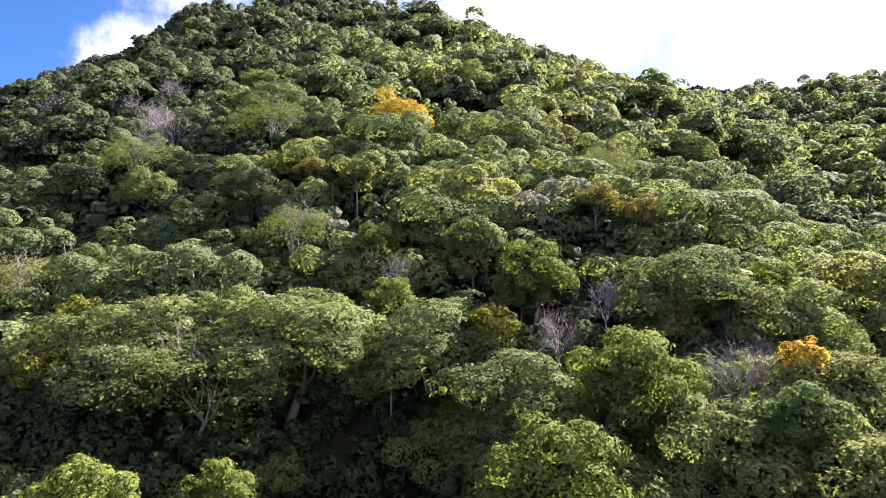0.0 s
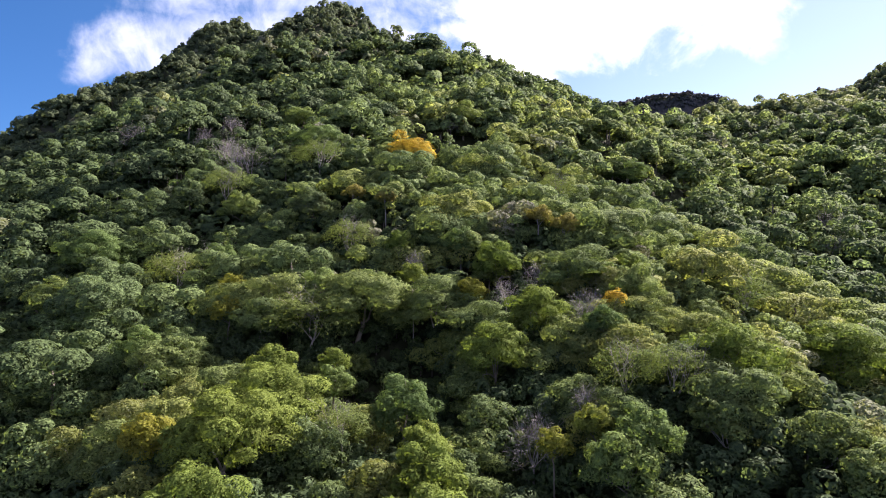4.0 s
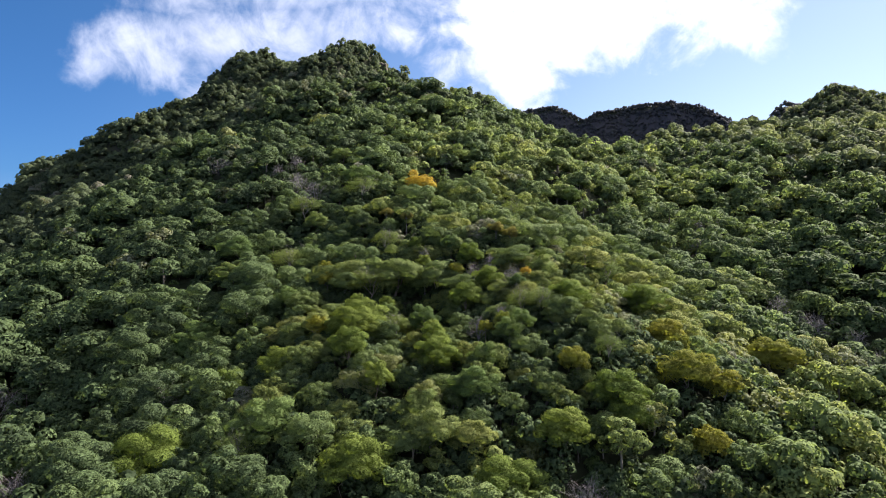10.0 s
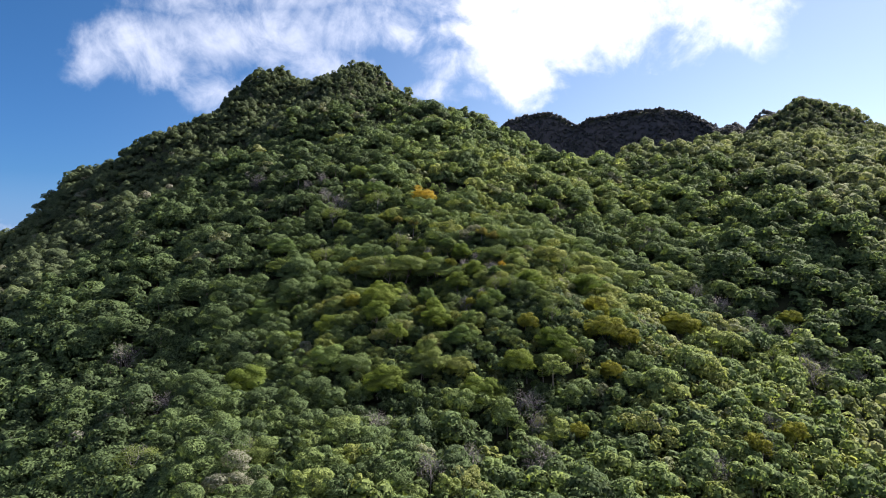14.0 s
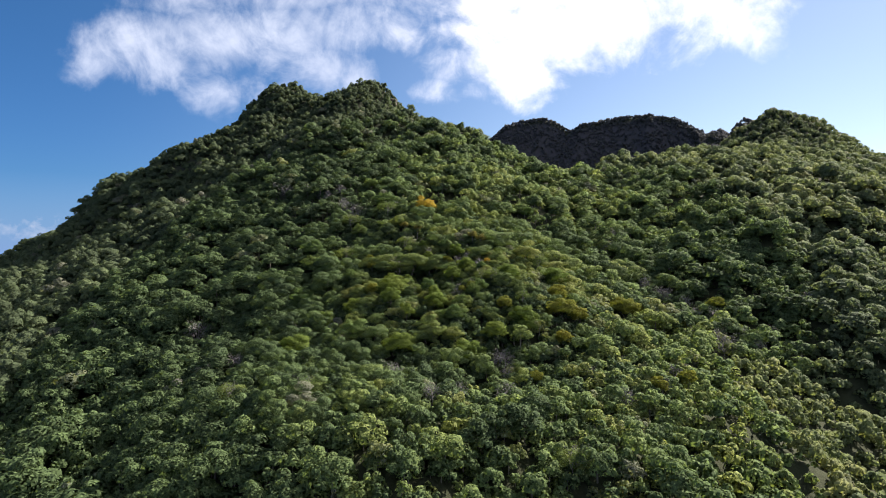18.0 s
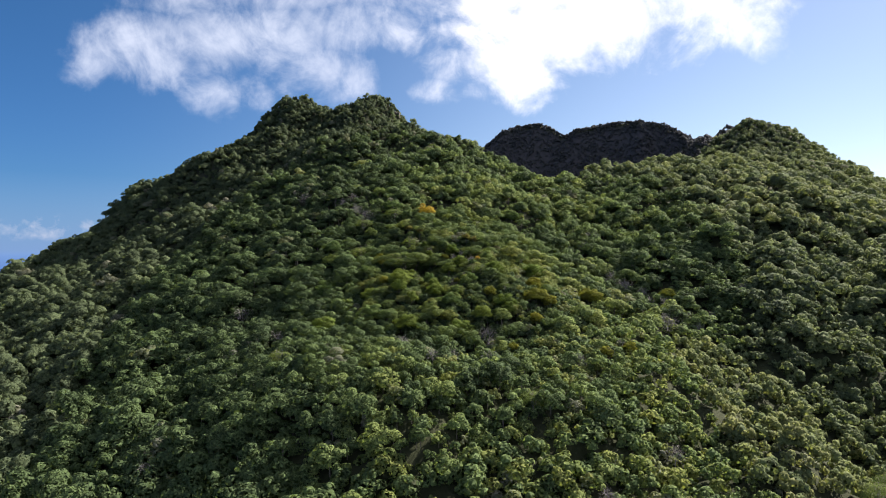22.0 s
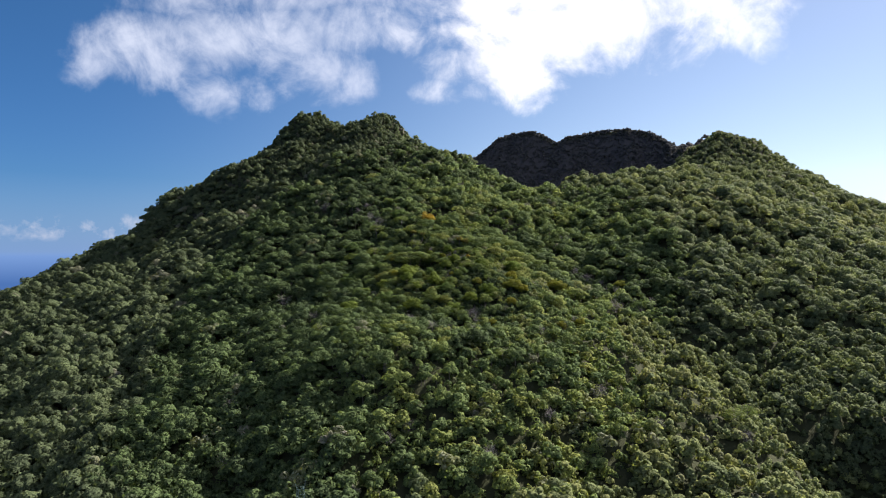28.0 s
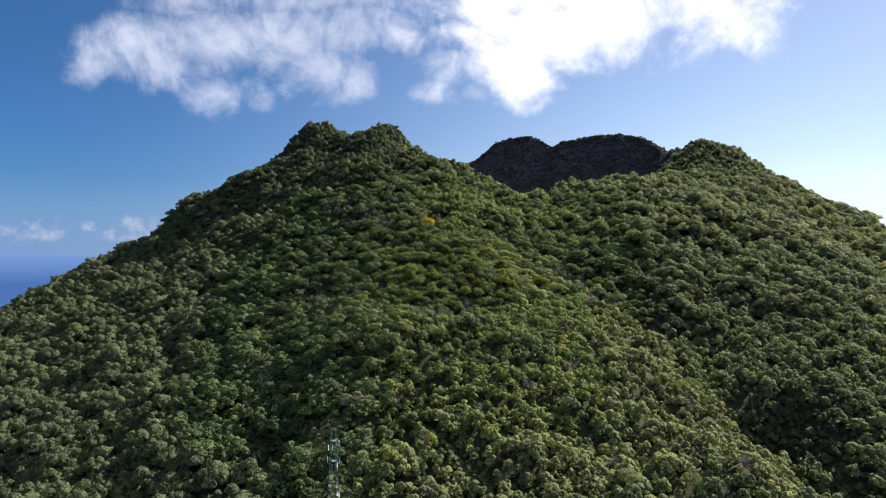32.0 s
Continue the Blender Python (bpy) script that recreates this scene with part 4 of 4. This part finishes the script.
def plant(kind, x, y, size, gen, known=False):
    ob, label, cat = ODD[kind]
    z, high = float(ground_height(x, y)), size
    if known:
        # its top stands a little over the wood round it
        top = float(canopy_height(x, y)) + 0.7 + (1.5 if kind == "orange" else 0.8) * size
        high = min(1.15 * size, max(0.85 * size, (top - z) / 8.8))
        z = top - 8.8 * high
    m = Matrix.LocRotScale((x, y, z), Euler((0, 0, gen.uniform(0, 6.28))), Vector((size * 1.08, size * 1.08, high)))
    if kind in used:
        ob = copy_thing(ob, m)
    else:
        used.add(kind)
        first_places.append((ob, m))
    tagged(ob, label, cat, "trees of the forest slope" if kind != "bare" else "leafless trees of the forest slope")


for kind, x, y, size in SPECIAL:
    plant(kind, x, y, size, rng, True)
lot = np.where((dist > 95) & (dist < 260) & (np.abs(px) < 220) & (np.arange(len(px)) < wood_count))[0]
for i in rng.choice(lot, 36, replace=False):
    plant("bare", px[i] + 2.5, py[i] - 2.5, rng.uniform(0.75, 1.05), rng)
for i in rng.choice(lot, 14, replace=False):
    plant("sparse", px[i] + 2.5, py[i] - 2.5, rng.uniform(0.8, 1.1), rng)
for ob, m in first_places:
    ob.matrix_basis = m


# ------------------------------------------------------------------ bare rock under the summit
def build_rock(x, y, z, wide, deep, tall, seed):
    gen = np.random.default_rng(seed)
    bm = bmesh.new()
    bmesh.ops.create_icosphere(bm, subdivisions=4, radius=1.0)
    phase = gen.uniform(0, 6.28, 6)
    for q in bm.verts:
        p = q.co.copy()
        squared = max(abs(p.x), abs(p.y), abs(p.z) * 0.9) ** 0.55
        crack = 0.09 * abs(math.sin(7 * p.x + 2.2 * math.sin(3 * p.z + phase[0]) + phase[1])) + 0.05 * math.sin(13 * p.x - 9 * p.y + phase[2]) * math.sin(6 * p.z + phase[3])
        ledge = 0.06 * math.sin(9 * p.z + 2 * math.sin(4 * p.x + phase[4]))
        q.co = p / squared * (1 - crack + ledge)
        q.co.x, q.co.y, q.co.z = q.co.x * wide / 2, q.co.y * deep / 2, q.co.z * tall / 2
    me = bpy.data.meshes.new("rock_outcrop")
    bm.to_mesh(me)
    bm.free()
    me.materials.append(ROCK)
    ob = tagged(new("rock_outcrop", me), "steep cracked brown rock face below the summit", "rock", "rock faces of the summit")
    ob.location = (x, y, z)


ROCK = bark_material("weathered_rock", (0.075, 0.062, 0.048), (0.155, 0.135, 0.105))
build_rock(-44, 341, 129, 9, 9, 18, 3)
build_rock(-38, 338, 120, 8, 8, 13, 4)


# ------------------------------------------------------------------ radio mast
STEEL = plain_material("galvanised_green_steel", (0.11, 0.18, 0.155), 0.55, 0.3)
PANEL = plain_material("antenna_white", (0.78, 0.79, 0.78), 0.45)


def rod(name, a, b, r, mat, parent, sides=6):
    va, vb = Vector(a), Vector(b)
    return mesh_part(name, *tube([va, (va + vb) * 0.5, vb], [r, r, r], sides), mat, parent)


def build_mast():
    x, y = MAST_AT
    base = float(ground_height(x, y))
    top = -69.0
    tall = top - base
    root = tagged(new("radio_mast"), "tall pale green steel lattice mast with antennas among trees", "radio mast")
    root.location = (x, y, base)
    root.rotation_euler = (0, 0, 0.5)
    bays = 18
    step = tall / bays

    def half(h):
        return 1.9 - 1.05 * h / tall

    corner = [(1, 1), (-1, 1), (-1, -1), (1, -1)]
    for cx, cy in corner:
        rod("leg", (cx * half(0), cy * half(0), -0.5), (cx * half(tall), cy * half(tall), tall), 0.065, STEEL, root)
    for i in range(bays):
        h0, h1 = i * step, (i + 1) * step
        w0, w1 = half(h0), half(h1)
        for k in range(4):
            (ax, ay), (bx, by) = corner[k], corner[(k + 1) % 4]
            if (i + k) % 2:
                (ax, ay), (bx, by) = (bx, by), (ax, ay)
            rod("brace", (ax * w0, ay * w0, h0), (bx * w1, by * w1, h1), 0.034, STEEL, root, 4)
            rod("crossbar", (ax * w1, ay * w1, h1), (bx * w1, by * w1, h1), 0.03, STEEL, root, 4)
    for h, w in ((tall - 4.6, 0.95), (tall - 12.0, 1.1)):
        bm = bmesh.new()
        bmesh.ops.create_circle(bm, cap_ends=True, radius=w, segments=12)
        ext = bmesh.ops.extrude_face_region(bm, geom=bm.faces[:])
        bmesh.ops.translate(bm, vec=(0, 0, 0.12), verts=[q for q in ext["geom"] if isinstance(q, bmesh.types.BMVert)])
        me = bpy.data.meshes.new("platform")
        bm.to_mesh(me)
        bm.free()
        me.materials.append(STEEL)
        ob = new("platform", me)
        ob.parent, ob.location = root, (0, 0, h)
    # whips that lean from the head, panels on brackets, dishes lower down
    rod("whip", (-0.8, 0, tall - 0.5), (-2.3, 0.2, tall + 3.2), 0.05, STEEL, root)
    rod("whip", (0.8, 0, tall - 0.5), (1.6, 0.2, tall + 2.4), 0.05, STEEL, root)
    for a, h, size in ((0.2, tall - 6.0, 2.3), (2.3, tall - 7.4, 2.0), (4.2, tall - 6.4, 2.1), (0.1, tall - 12.6, 2.0), (3.0, tall - 11.2, 2.3), (5.0, tall - 13.0, 1.8)):
        r = 2.25
        px_, py_ = r * math.cos(a), r * math.sin(a)
        bm = bmesh.new()
        bmesh.ops.create_cube(bm, size=1.0)
        bmesh.ops.scale(bm, vec=(0.16, 0.34, size), verts=bm.verts)
        bmesh.ops.bevel(bm, geom=bm.edges[:], offset=0.05, segments=2, affect="EDGES")
        me = bpy.data.meshes.new("panel_antenna")
        bm.to_mesh(me)
        bm.free()
        me.materials.append(PANEL)
        ob = tagged(new("panel_antenna", me), "white panel antenna")
        ob.parent, ob.matrix_basis = root, pose(px_, py_, h, 0, 0, math.degrees(a))
        rod("bracket", (half(h) * 0.7 - r, 0, 0), (0, 0, 0), 0.045, STEEL, ob, 4)
    for a, h, r in ((3.6, tall - 20.5, 0.62), (4.9, tall - 20.9, 0.45), (5.2, tall - 23.6, 0.7), (4.4, tall - 25.4, 0.8), (5.6, tall - 24.6, 0.5)):
        rings = [(r * f, 0.32 * r * f * f) for f in (0.05, 0.35, 0.7, 1.0)] + [(r * 1.02, 0.32 * r + 0.10), (r * 0.5, 0.05 - 0.28 * r), (0.05, -0.35 * r)]
        seg = 14
        verts = np.array([(q * math.cos(6.2832 * k / seg), q * math.sin(6.2832 * k / seg), zz) for q, zz in rings for k in range(seg)])
        faces = [(i * seg + k, i * seg + (k + 1) % seg, (i + 1) * seg + (k + 1) % seg, (i + 1) * seg + k) for i in range(len(rings) - 1) for k in range(seg)]
        d = half(h) + 0.45
        ob = mesh_part("dish", verts, np.array(faces), PANEL, root, "white round dish antenna", smooth=True)
        ob.matrix_basis = pose(d * math.cos(a), d * math.sin(a), h, 0, 90, math.degrees(a))
        rod("bracket", (0, 0, 0.6 * half(h) - d), (0, 0, -0.3 * r), 0.05, STEEL, ob, 4)


build_mast()
